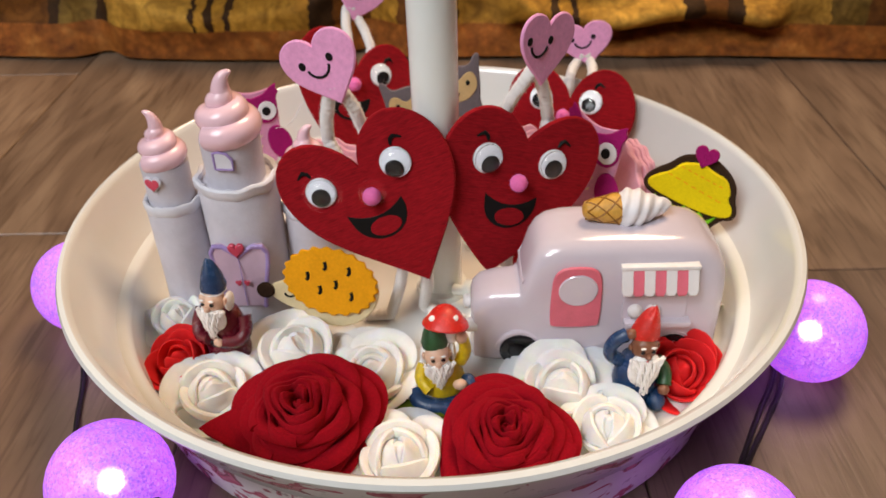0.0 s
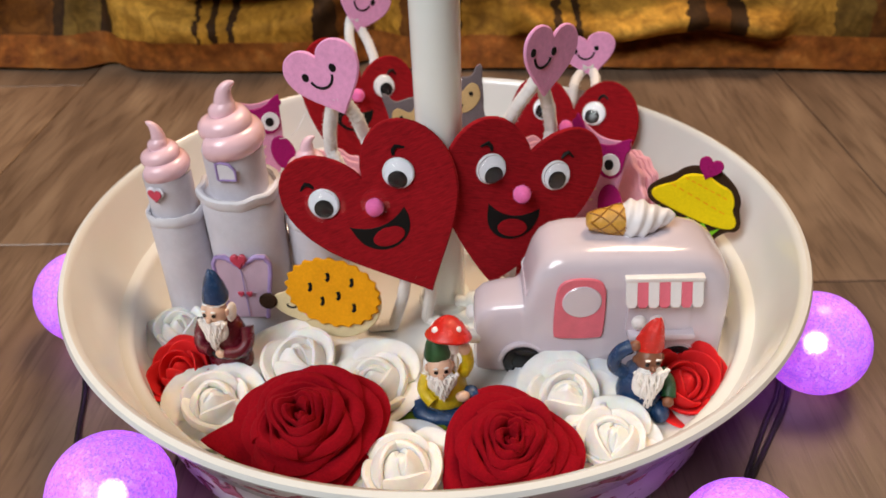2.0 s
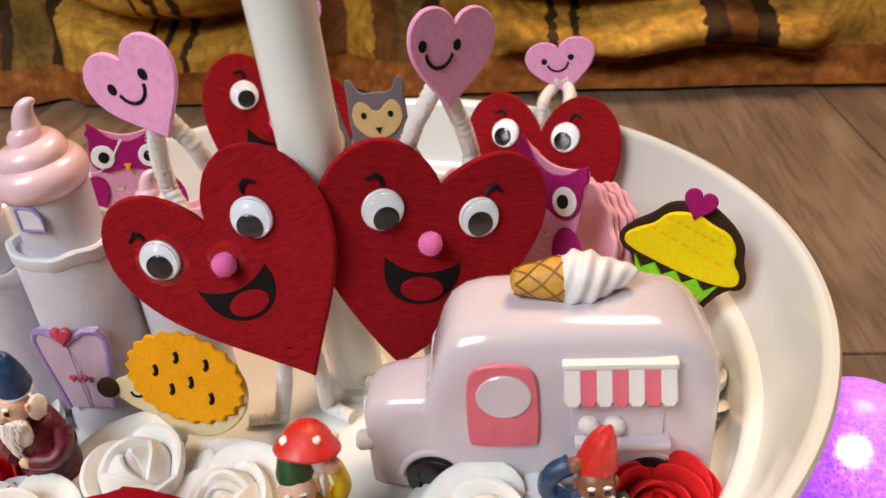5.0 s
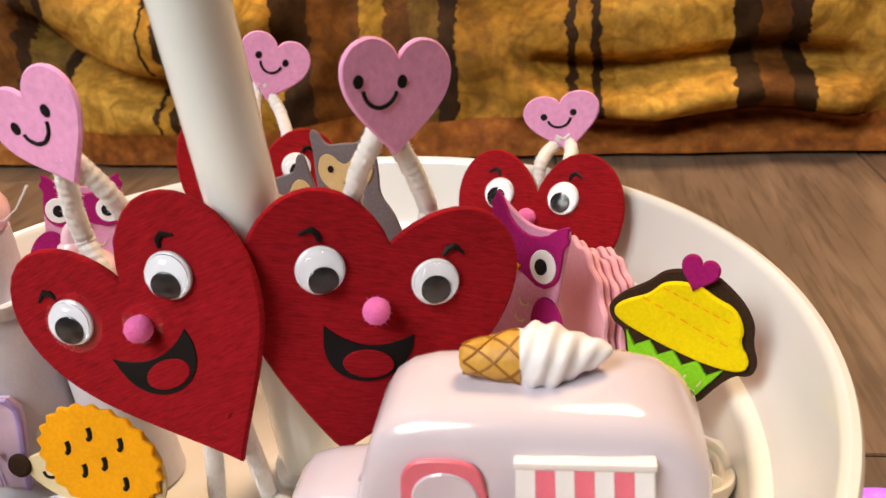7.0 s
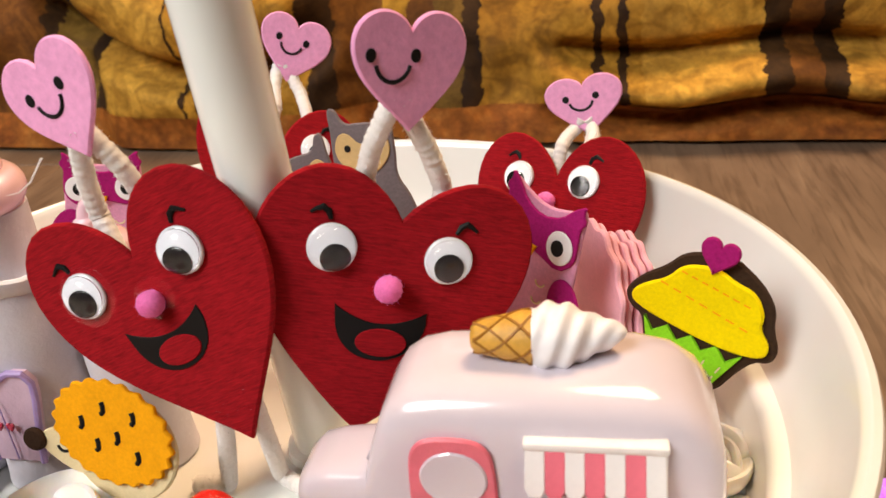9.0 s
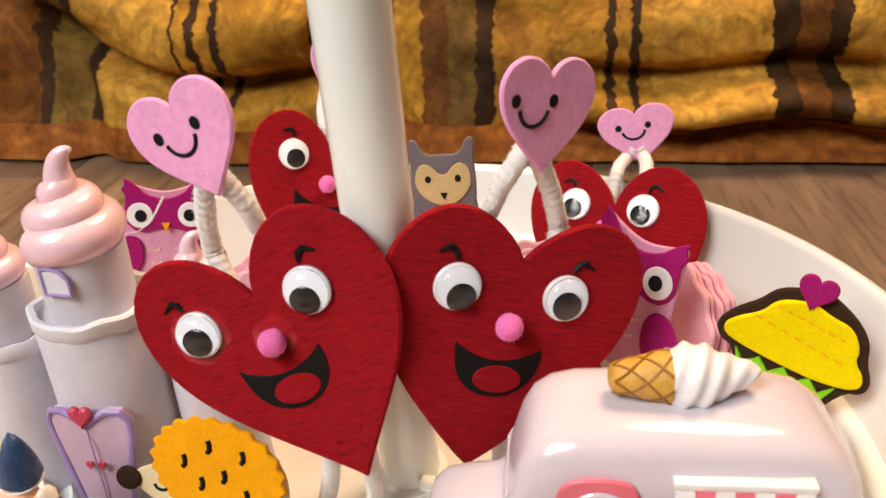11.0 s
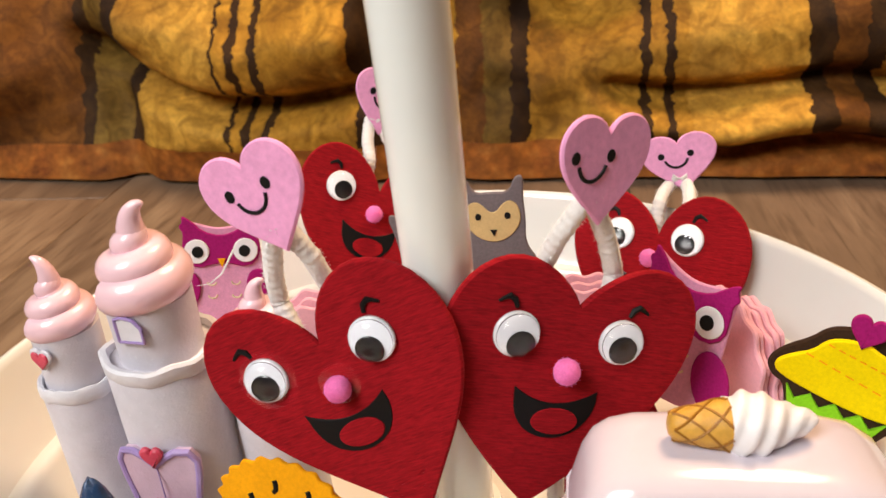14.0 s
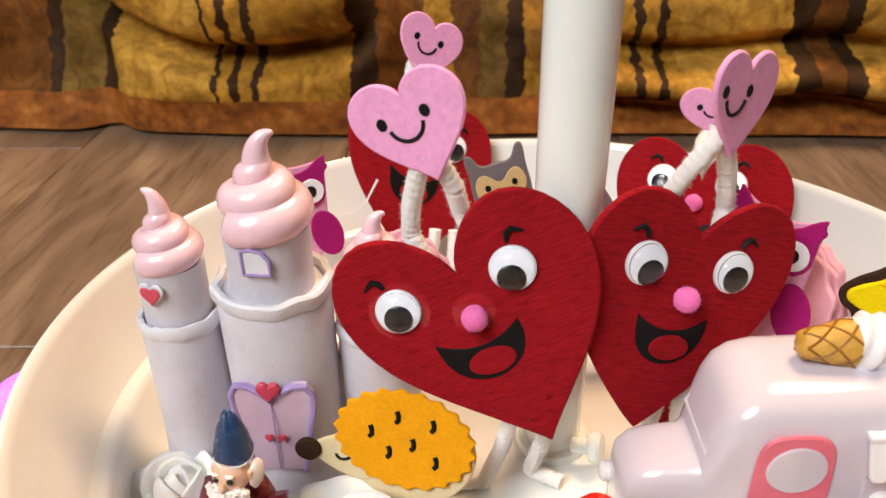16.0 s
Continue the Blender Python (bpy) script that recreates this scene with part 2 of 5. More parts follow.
def brocade(border=False):
    m, nt, b = nodes_of("rust_brown_woven_border" if border else "gold_brown_brocade")
    weave = noise_node(nt, 420, 3, (1, 0.5, 1))
    if border:
        lay = noise_node(nt, 60, 3, (1, 1.6, 1))
        v = nt.nodes.new("ShaderNodeTexVoronoi")
        v.inputs["Scale"].default_value = 130
        co = nt.nodes.new("ShaderNodeTexCoord")
        link(nt, co.outputs["Object"], v.inputs["Vector"])
        col = ramp(nt, lay.outputs[0], [(0.3, (0.18, 0.050, 0.008)), (0.55, (0.36, 0.115, 0.018)), (0.75, (0.48, 0.19, 0.04))])
        col = mixed(nt, 0.5, col, ramp(nt, v.outputs["Distance"], [(0.1, (1.1, 1.0, 0.9)), (0.6, (0.45, 0.4, 0.35))]), "MULTIPLY")
    else:
        co = nt.nodes.new("ShaderNodeTexCoord")
        mp = nt.nodes.new("ShaderNodeMapping")
        warp = noise_node(nt, 5, 2)
        sep = nt.nodes.new("ShaderNodeSeparateXYZ")
        link(nt, co.outputs["Object"], sep.inputs[0])
        mad = nt.nodes.new("ShaderNodeMath")
        mad.operation = "MULTIPLY_ADD"
        mad.inputs[1].default_value = 0.014
        link(nt, warp.outputs[0], mad.inputs[0])
        link(nt, sep.outputs[0], mad.inputs[2])
        fray = noise_node(nt, 90, 3)
        edge = nt.nodes.new("ShaderNodeMath")
        edge.operation = "MULTIPLY_ADD"
        edge.inputs[1].default_value = 0.012
        link(nt, fray.outputs[0], edge.inputs[0])
        link(nt, mad.outputs[0], edge.inputs[2])
        fr = nt.nodes.new("ShaderNodeMapRange")
        fr.inputs[1].default_value, fr.inputs[2].default_value = -0.388, 0.372
        fr.clamp = False
        link(nt, edge.outputs[0], fr.inputs[0])
        wrap = nt.nodes.new("ShaderNodeMath")
        wrap.operation = "FRACT"
        link(nt, fr.outputs[0], wrap.inputs[0])
        G, B, O, D, R = (0.50, 0.255, 0.032), (0.60, 0.33, 0.055), (0.20, 0.115, 0.022), (0.048, 0.021, 0.005), (0.17, 0.062, 0.009)
        edges = ((-0.40, R), (-0.315, D), (-0.305, O), (-0.280, D), (-0.268, B), (-0.195, D), (-0.190, G), (-0.181, D), (-0.176, G), (-0.166, D), (-0.161, G), (-0.098, D), (-0.080, R), (-0.052, G),
                 (-0.030, R), (-0.014, O), (0.004, D), (0.018, G), (0.088, D), (0.093, G), (0.104, D), (0.110, G), (0.117, B), (0.185, D), (0.200, R), (0.219, D), (0.230, B), (0.300, O), (0.325, R))
        band = ramp(nt, wrap.outputs[0], [((x + 0.40) / 0.76, c) for x, c in edges])
        for n in nt.nodes:
            if n.bl_idname == "ShaderNodeValToRGB":
                n.color_ramp.interpolation = "CONSTANT"
        curl = noise_node(nt, 34, 0.5, (1, 0.8, 1), 0.4, 1.8)
        scroll = ramp(nt, curl.outputs[0], [(0.36, (1, 1, 1)), (0.46, (0.45, 0.38, 0.24)), (0.54, (0.5, 0.42, 0.26)), (0.66, (1, 1, 1))])
        fleck = noise_node(nt, 75, 3, (1, 1, 1), 0.6, 0.8)
        # broad blots paint fold shade into the cloth's colour, flecks mottle it finer
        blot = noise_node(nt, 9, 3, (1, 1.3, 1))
        col = mixed(nt, 0.45, band, scroll, "MULTIPLY")
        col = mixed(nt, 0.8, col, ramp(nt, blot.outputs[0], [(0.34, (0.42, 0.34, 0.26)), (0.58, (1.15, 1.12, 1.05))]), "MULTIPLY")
        col = mixed(nt, 0.5, col, ramp(nt, fleck.outputs[0], [(0.40, (0.45, 0.40, 0.32)), (0.58, (1.15, 1.12, 1.05))]), "MULTIPLY")
    col = mixed(nt, 0.35, col, ramp(nt, weave.outputs[0], [(0.35, (0.6, 0.6, 0.6)), (0.65, (1.2, 1.2, 1.2))]), "MULTIPLY")
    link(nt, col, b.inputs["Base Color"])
    b.inputs["Roughness"].default_value = 0.75
    b.inputs["Specular IOR Level"].default_value = 0.2
    bumped(nt, b, weave.outputs[0], 0.5, 0.001)
    return m


def floral():
    m, nt, b = nodes_of("white_enamel_with_red_floral_print")
    n = noise_node(nt, 55, 2, (1, 1, 1.4), 0.5, 1.2)
    n2 = noise_node(nt, 160, 3)
    flower = ramp(nt, n.outputs[0], [(0.54, (0.80, 0.77, 0.75)), (0.575, (0.42, 0.06, 0.12)), (0.66, (0.60, 0.22, 0.28))])
    leaf = ramp(nt, n2.outputs[0], [(0.60, (1, 1, 1)), (0.66, (0.45, 0.40, 0.42))])
    link(nt, mixed(nt, 0.8, flower, leaf, "MULTIPLY"), b.inputs["Base Color"])
    b.inputs["Roughness"].default_value = 0.2
    b.inputs["Coat Weight"].default_value = 0.4
    return m


DOME, GLOBE, WOOD, BROCADE, BORDER, FLORAL = clear_plastic(), globe_shell(), wood(), brocade(), brocade(True), floral()
LED = glow("cool_white_led", (0.80, 0.75, 1.0), 28.0)


# ---- mesh helpers ----
def part(name, bm, material, parent=None, label="", smooth=True):
    """Link a bmesh as one mesh object, under a thing or a part."""
    bmesh.ops.recalc_face_normals(bm, faces=bm.faces)
    me = bpy.data.meshes.new(name)
    bm.to_mesh(me)
    bm.free()
    for mt in material if isinstance(material, (list, tuple)) else [material]:
        me.materials.append(mt)
    if smooth:
        me.polygons.foreach_set("use_smooth", [True] * len(me.polygons))
        me.set_sharp_from_angle(angle=radians(38))
    ob = new(name, me)
    if parent:
        ob.parent = parent
    if label:
        ob["label"] = label
    return ob


def thing(name, m, label, category, group="", kind=""):
    ob = new(name)
    ob.empty_display_size = 0.01
    ob.matrix_world = m
    return tagged(ob, label, category, group, kind)


def basis(origin, right, up, roll=0.0):
    """A frame with x along right, y near up and z towards the viewer, turned counter-clockwise by roll degrees."""
    x = Vector(right).normalized()
    z = x.cross(Vector(up)).normalized()
    y = z.cross(x)
    m = Matrix((x, y, z)).transposed().to_4x4()
    m.translation = origin
    return m @ pose(0, 0, 0, 0, 0, roll)


def ring_faces(bm, a, b):
    n = len(a)
    for i in range(n):
        bm.faces.new((a[i], a[(i + 1) % n], b[(i + 1) % n], b[i]))


def plate(pts, z0, th, r=0.0004, bm=None, warp=None):
    """A flat piece with softened edges, cut along an outline in the xy plane."""
    bm = bm or bmesh.new()
    n = len(pts)
    nrm = []
    for i in range(n):
        dx, dy = pts[(i + 1) % n][0] - pts[i - 1][0], pts[(i + 1) % n][1] - pts[i - 1][1]
        d = math.hypot(dx, dy) or 1
        nrm.append((dy / d, -dx / d))
    area2 = sum(pts[i - 1][0] * pts[i][1] - pts[i][0] * pts[i - 1][1] for i in range(n))
    s = 1 if area2 > 0 else -1
    loops = []
    for off, z in ((-r, z0), (0, z0 + r), (0, z0 + th - r), (-r, z0 + th)):
        loops.append([bm.verts.new((p[0] + s * off * q[0], p[1] + s * off * q[1], z)) for p, q in zip(pts, nrm)])
    for a, b in zip(loops, loops[1:]):
        ring_faces(bm, a, b)
    bm.faces.new(loops[0][::-1])
    bm.faces.new(loops[-1])
    if warp:
        for v in bm.verts:
            v.co = warp(v.co)
    return bm


def lathe(profile, n=48, bm=None, closed=False, turn=None, mat=0):
    """A turned form from (radius, height) pairs; ends are capped unless the radius is nought."""
    bm = bm or bmesh.new()
    rings = []
    for r, z in profile:
        if r < 1e-6:
            rings.append([bm.verts.new((0, 0, z))])
        else:
            rings.append([bm.verts.new((r * math.cos(2 * math.pi * i / n), r * math.sin(2 * math.pi * i / n), z)) for i in range(n)])
    fs = []
    pairs = list(zip(rings, rings[1:])) + ([(rings[-1], rings[0])] if closed else [])
    for a, b in pairs:
        for i in range(n):
            j = (i + 1) % n
            if len(a) == 1:
                fs.append(bm.faces.new((a[0], b[j], b[i])))
            elif len(b) == 1:
                fs.append(bm.faces.new((a[i], a[j], b[0])))
            else:
                fs.append(bm.faces.new((a[i], a[j], b[j], b[i])))
    if not closed:
        for ring, flip in ((rings[0], True), (rings[-1], False)):
            if len(ring) > 1:
                fs.append(bm.faces.new(ring[::-1] if flip else ring))
    for f in fs:
        f.material_index = mat
    if turn:
        bmesh.ops.transform(bm, matrix=turn, verts=list({v for f in fs for v in f.verts}))
    return bm


def ball(c, r, n=16, bm=None, mat=0, turn=None):
    """An ellipsoid."""
    bm = bm or bmesh.new()
    r = r if isinstance(r, tuple) else (r, r, r)
    k = n // 2
    prof = [(math.sin(math.pi * i / k), -math.cos(math.pi * i / k)) for i in range(k + 1)]
    prof[0], prof[-1] = (0, -1), (0, 1)
    m = Matrix.Translation(c) @ (turn or Matrix()) @ Matrix.Diagonal((*r, 1))
    return lathe(prof, n, bm, turn=m, mat=mat)


def tube(path, radius, n=8, bm=None, mat=0, taper=None):
    """A round tube along points."""
    bm = bm or bmesh.new()
    path = [Vector(p) for p in path]
    rings, prev = [], None
    for i, p in enumerate(path):
        d = (path[min(i + 1, len(path) - 1)] - path[max(i - 1, 0)]).normalized()
        side = prev - d * prev.dot(d) if prev else d.orthogonal()
        side.normalize()
        prev = side
        up = d.cross(side)
        r = radius * (taper(i / (len(path) - 1)) if taper else 1)
        rings.append([bm.verts.new(p + r * (math.cos(2 * math.pi * k / n) * side + math.sin(2 * math.pi * k / n) * up)) for k in range(n)])
    fs = []
    for a, b in zip(rings, rings[1:]):
        for k in range(n):
            fs.append(bm.faces.new((a[k], a[(k + 1) % n], b[(k + 1) % n], b[k])))
    fs += [bm.faces.new(rings[0][::-1]), bm.faces.new(rings[-1])]
    for f in fs:
        f.material_index = mat
    return bm


def arc(p, q, sag, n=12):
    """Points from p to q in the xy plane, bowed sideways by sag."""
    (ax, ay), (bx, by) = p, q
    nx, ny = by - ay, ax - bx
    d = math.hypot(nx, ny)
    return [(ax + (bx - ax) * t + nx / d * sag * 4 * t * (1 - t), ay + (by - ay) * t + ny / d * sag * 4 * t * (1 - t)) for t in (i / n for i in range(n + 1))]


def rounded_box(sx, sy, sz, r, seg=3, bm=None, at=(0, 0, 0), mat=0):
    b2 = bmesh.new()
    bmesh.ops.create_cube(b2, size=1, matrix=Matrix.Translation(at) @ Matrix.Diagonal((sx, sy, sz, 1)))
    bmesh.ops.bevel(b2, geom=b2.edges[:], offset=r, segments=seg, profile=0.5, affect="EDGES")
    if bm is None:
        return b2
    vs = {v: bm.verts.new(v.co) for v in b2.verts}
    for f in b2.faces:
        bm.faces.new([vs[v] for v in f.verts]).material_index = mat
    b2.free()
    return bm


def heart_pts(w, h, notch=None, skew=0.0, n=240):
    """A heart outline with its tip at the origin."""
    pts = []
    for i in range(n):
        t = 2 * math.pi * i / n
        x = math.copysign(abs(math.sin(t)) ** (3 if math.cos(t) > 0 else 2.35), math.sin(t)) / 2 * w
        y = (13 * math.cos(t) - 5 * math.cos(2 * t) - 2 * math.cos(3 * t) - math.cos(4 * t) + 17) / 28.95 * h
        if notch:
            a = min(t, 2 * math.pi - t)
            y += (notch - 22 / 28.95 * h) * math.exp(-((a / 0.62) ** 2))
        pts.append((x - skew * y / h, y))
    return even_heart(pts)


def full_heart_pts(w, h, low, lift, high_power, low_power, cx, skew, reach, n=240):
    """A fuller heart outline with round cheeks; skew shifts its tip sideways, lift fills its notch."""
    pts = []
    for i in range(n):
        t = 2 * math.pi * i / n
        x = math.copysign(abs(math.sin(t)) ** (high_power if math.cos(t) > 0 else low_power), math.sin(t)) / 2 * w
        y = (13 * math.cos(t) - 5 * math.cos(2 * t) - 2 * math.cos(3 * t) - math.cos(4 * t) + 17) / 28.95 * h
        y += lift * math.exp(-((min(t, 2 * math.pi - t) / reach) ** 2))
        pts.append((x + cx + skew * (1 - y / h), y + low))
    return even_heart(pts)


def even_heart(pts):
    """Even steps on each half of a heart outline, so that the notch and the tip stay crisp."""
    n, out = len(pts), []
    for half in (pts[: n // 2 + 1], pts[n // 2:] + pts[:1]):
        acc = [0.0]
        for p, q in zip(half, half[1:]):
            acc.append(acc[-1] + math.hypot(q[0] - p[0], q[1] - p[1]))
        for k in range(30):
            s, i = acc[-1] * k / 30, 0
            while acc[i + 1] < s:
                i += 1
            f = (s - acc[i]) / (acc[i + 1] - acc[i])
            out.append((half[i][0] + (half[i + 1][0] - half[i][0]) * f, half[i][1] + (half[i + 1][1] - half[i][1]) * f))
    return out[::-1]


def oval(cx, cy, rx, ry, n=28, wave=0.0, k=0, tilt=0.0):
    out = []
    c, s = math.cos(radians(tilt)), math.sin(radians(tilt))
    for i in range(n):
        a = 2 * math.pi * i / n
        f = 1 + wave * math.cos(k * a)
        x, y = rx * f * math.cos(a), ry * f * math.sin(a)
        out.append((cx + c * x - s * y, cy + s * x + c * y))
    return out


# ---- the room ----
def slab(name, sx, sy, sz, at, material, label):
    bm = bmesh.new()
    bmesh.ops.create_cube(bm, size=1, matrix=Matrix.Diagonal((sx, sy, sz, 1)))
    ob = part(name, bm, material, None, "", False)
    ob.location = at
    return tagged(ob, label, name.split("_")[0], kind="structure")


floor = slab("floor", 4.6, 4.6, 0.04, (0, 0.4, -0.0265), paint("dark_underlay", (0.03, 0.022, 0.018), 0.9), "wood laminate floor of grey-brown planks")
slab("ceiling", 4.6, 4.6, 0.06, (0, 0.4, 2.43), CEILING_PAINT, "plain white ceiling")
slab("wall_north", 4.6, 0.08, 2.45, (0, 2.74, 1.2), WALL_PAINT, "plain beige painted wall")
slab("wall_south", 4.6, 0.08, 2.45, (0, -1.94, 1.2), WALL_PAINT, "plain beige painted wall")
slab("wall_east", 0.08, 4.6, 2.45, (2.34, 0.4, 1.2), WALL_PAINT, "plain beige painted wall")
slab("wall_west", 0.08, 4.6, 2.45, (-2.34, 0.4, 1.2), WALL_PAINT, "plain beige painted wall")


# ---- the bedspread behind ----
def step(v):
    v = max(0.0, min(1.0, v))
    return v * v * (3 - 2 * v)


def bump_at(u, w):
    return math.exp(-(u / w) ** 2)


def spread_point(x, d):
    """A rumpled cloth that hangs over the side of a low bed: d runs up from its hem, then back over the bed."""
    hem = 0.313 - 0.065 * max(-0.5, min(0.5, x)) + 0.005 * math.sin(9 * x) + 0.003 * noise.noise((x * 14, 0, 3))
    up = min(d, 0.36)
    z = 0.003 + 0.95 * up
    y = hem + 0.34 * up + max(0.0, d - 0.36)
    near = step((0.40 - abs(x)) / 0.10)
    # a deep swag on one side: the belly above hangs over the crease
    c = 0.052 + 2.3 * (x + 0.165) ** 2
    k = near * step((x + 0.34) / 0.06) * step((-0.075 - x) / 0.03)
    u = d - c
    y += k * (0.030 * bump_at(u + 0.002, 0.008) - 0.034 * bump_at(u - 0.040, 0.032) - 0.008 * bump_at(u + 0.018, 0.014))
    # a roll along the other side, with a crease under and over it
    k = near * step((x - 0.045) / 0.04) * step((0.275 - x) / 0.03)
    w = 0.004 * math.sin(40 * x)
    y += k * (-0.024 * bump_at(d - 0.036 - w, 0.013) + 0.020 * bump_at(d - 0.016 - w, 0.006) + 0.022 * bump_at(d - 0.054 - w, 0.007) - 0.020 * bump_at(d - 0.095, 0.030))
    # a hollow between the two, and one under the top of the visible part
    y += near * 0.022 * bump_at(x + 0.055, 0.022) + near * 0.030 * bump_at(x - 0.06, 0.06) * bump_at(d - 0.108, 0.018)
    y += near * 0.018 * bump_at(x + 0.285 + 0.25 * (d - 0.06), 0.016)
    # loose folds all along
    far = 1 - 0.75 * near
    y += far * (0.030 * math.sin(17 * x + 3 * noise.noise((x * 2, d * 5, 1))) * step(d / 0.08)) * step((0.5 - d) / 0.1)
    rum = 0.011 * noise.noise((x * 13, d * 17, 0.5)) + 0.005 * noise.noise((x * 33, d * 38, 2.5)) + 0.0022 * noise.noise((x * 80, d * 70, 4.5))
    y -= rum * min(1, d / 0.03 + 0.15) * step((0.42 - d) / 0.05)
    z += (0.5 * rum + 0.02 * noise.noise((x * 5, d * 5, 7.0))) * step((d - 0.2) / 0.2)
    z *= step((1.6 - abs(x)) / 0.18) * step((1.5 - d) / 0.12)
    return x, y, max(0.003, z)


def cloth(name, d0, d1, nx, ny, material, parent, lift=0.0, power=1.5):
    bm = bmesh.new()
    rows = []
    for j in range(ny + 1):
        d = d0 + (d1 - d0) * (j / ny) ** power
        row = []
        for i in range(nx + 1):
            u = 2 * i / nx - 1
            x, y, z = spread_point(1.6 * (0.33 * u + 0.67 * u ** 3), d)
            row.append(bm.verts.new((x, y - lift, z)))
        rows.append(row)
    for a, b in zip(rows, rows[1:]):
        for i in range(nx):
            bm.faces.new((a[i], a[i + 1], b[i + 1], b[i]))
    ret = bmesh.ops.extrude_face_region(bm, geom=bm.faces[:])
    for v in ret["geom"]:
        if isinstance(v, bmesh.types.BMVert):
            v.co.y += 0.003
            v.co.z -= 0.001
    return part(name, bm, material, parent)


spread = thing("bedspread", pose(0, 0, 0), "rumpled gold and brown brocade bedspread with rust woven border", "bedspread")
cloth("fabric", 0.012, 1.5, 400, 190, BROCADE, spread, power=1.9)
cloth("border", 0.0, 0.024, 330, 10, BORDER, spread, 0.003, 1.0)

# ---- the tray ----
tray = thing("tray", pose(0.0012, 0, 0) @ Matrix.Diagonal((0.988, 0.988, 1, 1)), "round cream-white enamel tray with a centre pole", "tray")
part("bowl", lathe([(0.0, 0.0085), (0.118, 0.0085), (0.126, 0.0100), (0.1305, 0.0150), (0.1325, 0.0290), (0.1334, 0.0312), (0.1350, 0.0322), (0.1380, 0.0326), (0.1394, 0.0345),
                    (0.1448, 0.0480), (0.1492, 0.0585), (0.1500, 0.0602), (0.1516, 0.0612), (0.1534, 0.0606), (0.1542, 0.0590), (0.1536, 0.0574), (0.1515, 0.0566),
                    (0.1490, 0.0545), (0.1462, 0.0480), (0.1408, 0.0330), (0.1362, 0.0270), (0.1328, 0.0140), (0.1310, 0.0015), (0.1295, 0.0005), (0.1200, 0.0005),
                    (0.1180, 0.0040), (0.0, 0.0040)], 160), ENAMEL, tray)
part("printed_band", lathe([(0.1320, 0.0030), (0.1342, 0.0150), (0.1372, 0.0275), (0.1410, 0.0345), (0.1476, 0.0485), (0.1496, 0.0540), (0.1488, 0.0540),
                            (0.1467, 0.0487), (0.1401, 0.0345), (0.1363, 0.0275), (0.1334, 0.0150), (0.1314, 0.0030)], 160, closed=True), FLORAL, tray, "white outer wall with red floral print")
POLE_LOW, POLE_HIGH = Vector((0.0050, 0.0056, 0.0085)), Vector((0.0032, -0.0290, 0.300))
pole_m = basis(POLE_LOW, (1, 0, 0), (0, 1, 0))
axis = (POLE_HIGH - POLE_LOW).normalized()
pole_m = Matrix.Translation(POLE_LOW) @ Vector((0, 0, 1)).rotation_difference(axis).to_matrix().to_4x4()
L = (POLE_HIGH - POLE_LOW).length
pole = part("pole", lathe([(0.0118, 0), (0.0122, 0.0015), (0.0115, 0.004), (0.0092, 0.005), (0.0092, 0.02), (0.0094, L - 0.01), (0.0094, L), (0.0082, L + 0.002)], 48), POLE_WHITE, tray)
pole.matrix_world = pole_m
screw = part("thumb_screw", lathe([(0.0022, -0.006), (0.0026, -0.0055), (0.0026, 0), (0.0045, 0.0004), (0.0050, 0.0012), (0.0050, 0.0034), (0.0042, 0.0044), (0.0, 0.0048)], 18), POLE_WHITE, tray)
screw.matrix_local = pose(0.0145, -0.0065, 0.0165, 80, 0, 70)


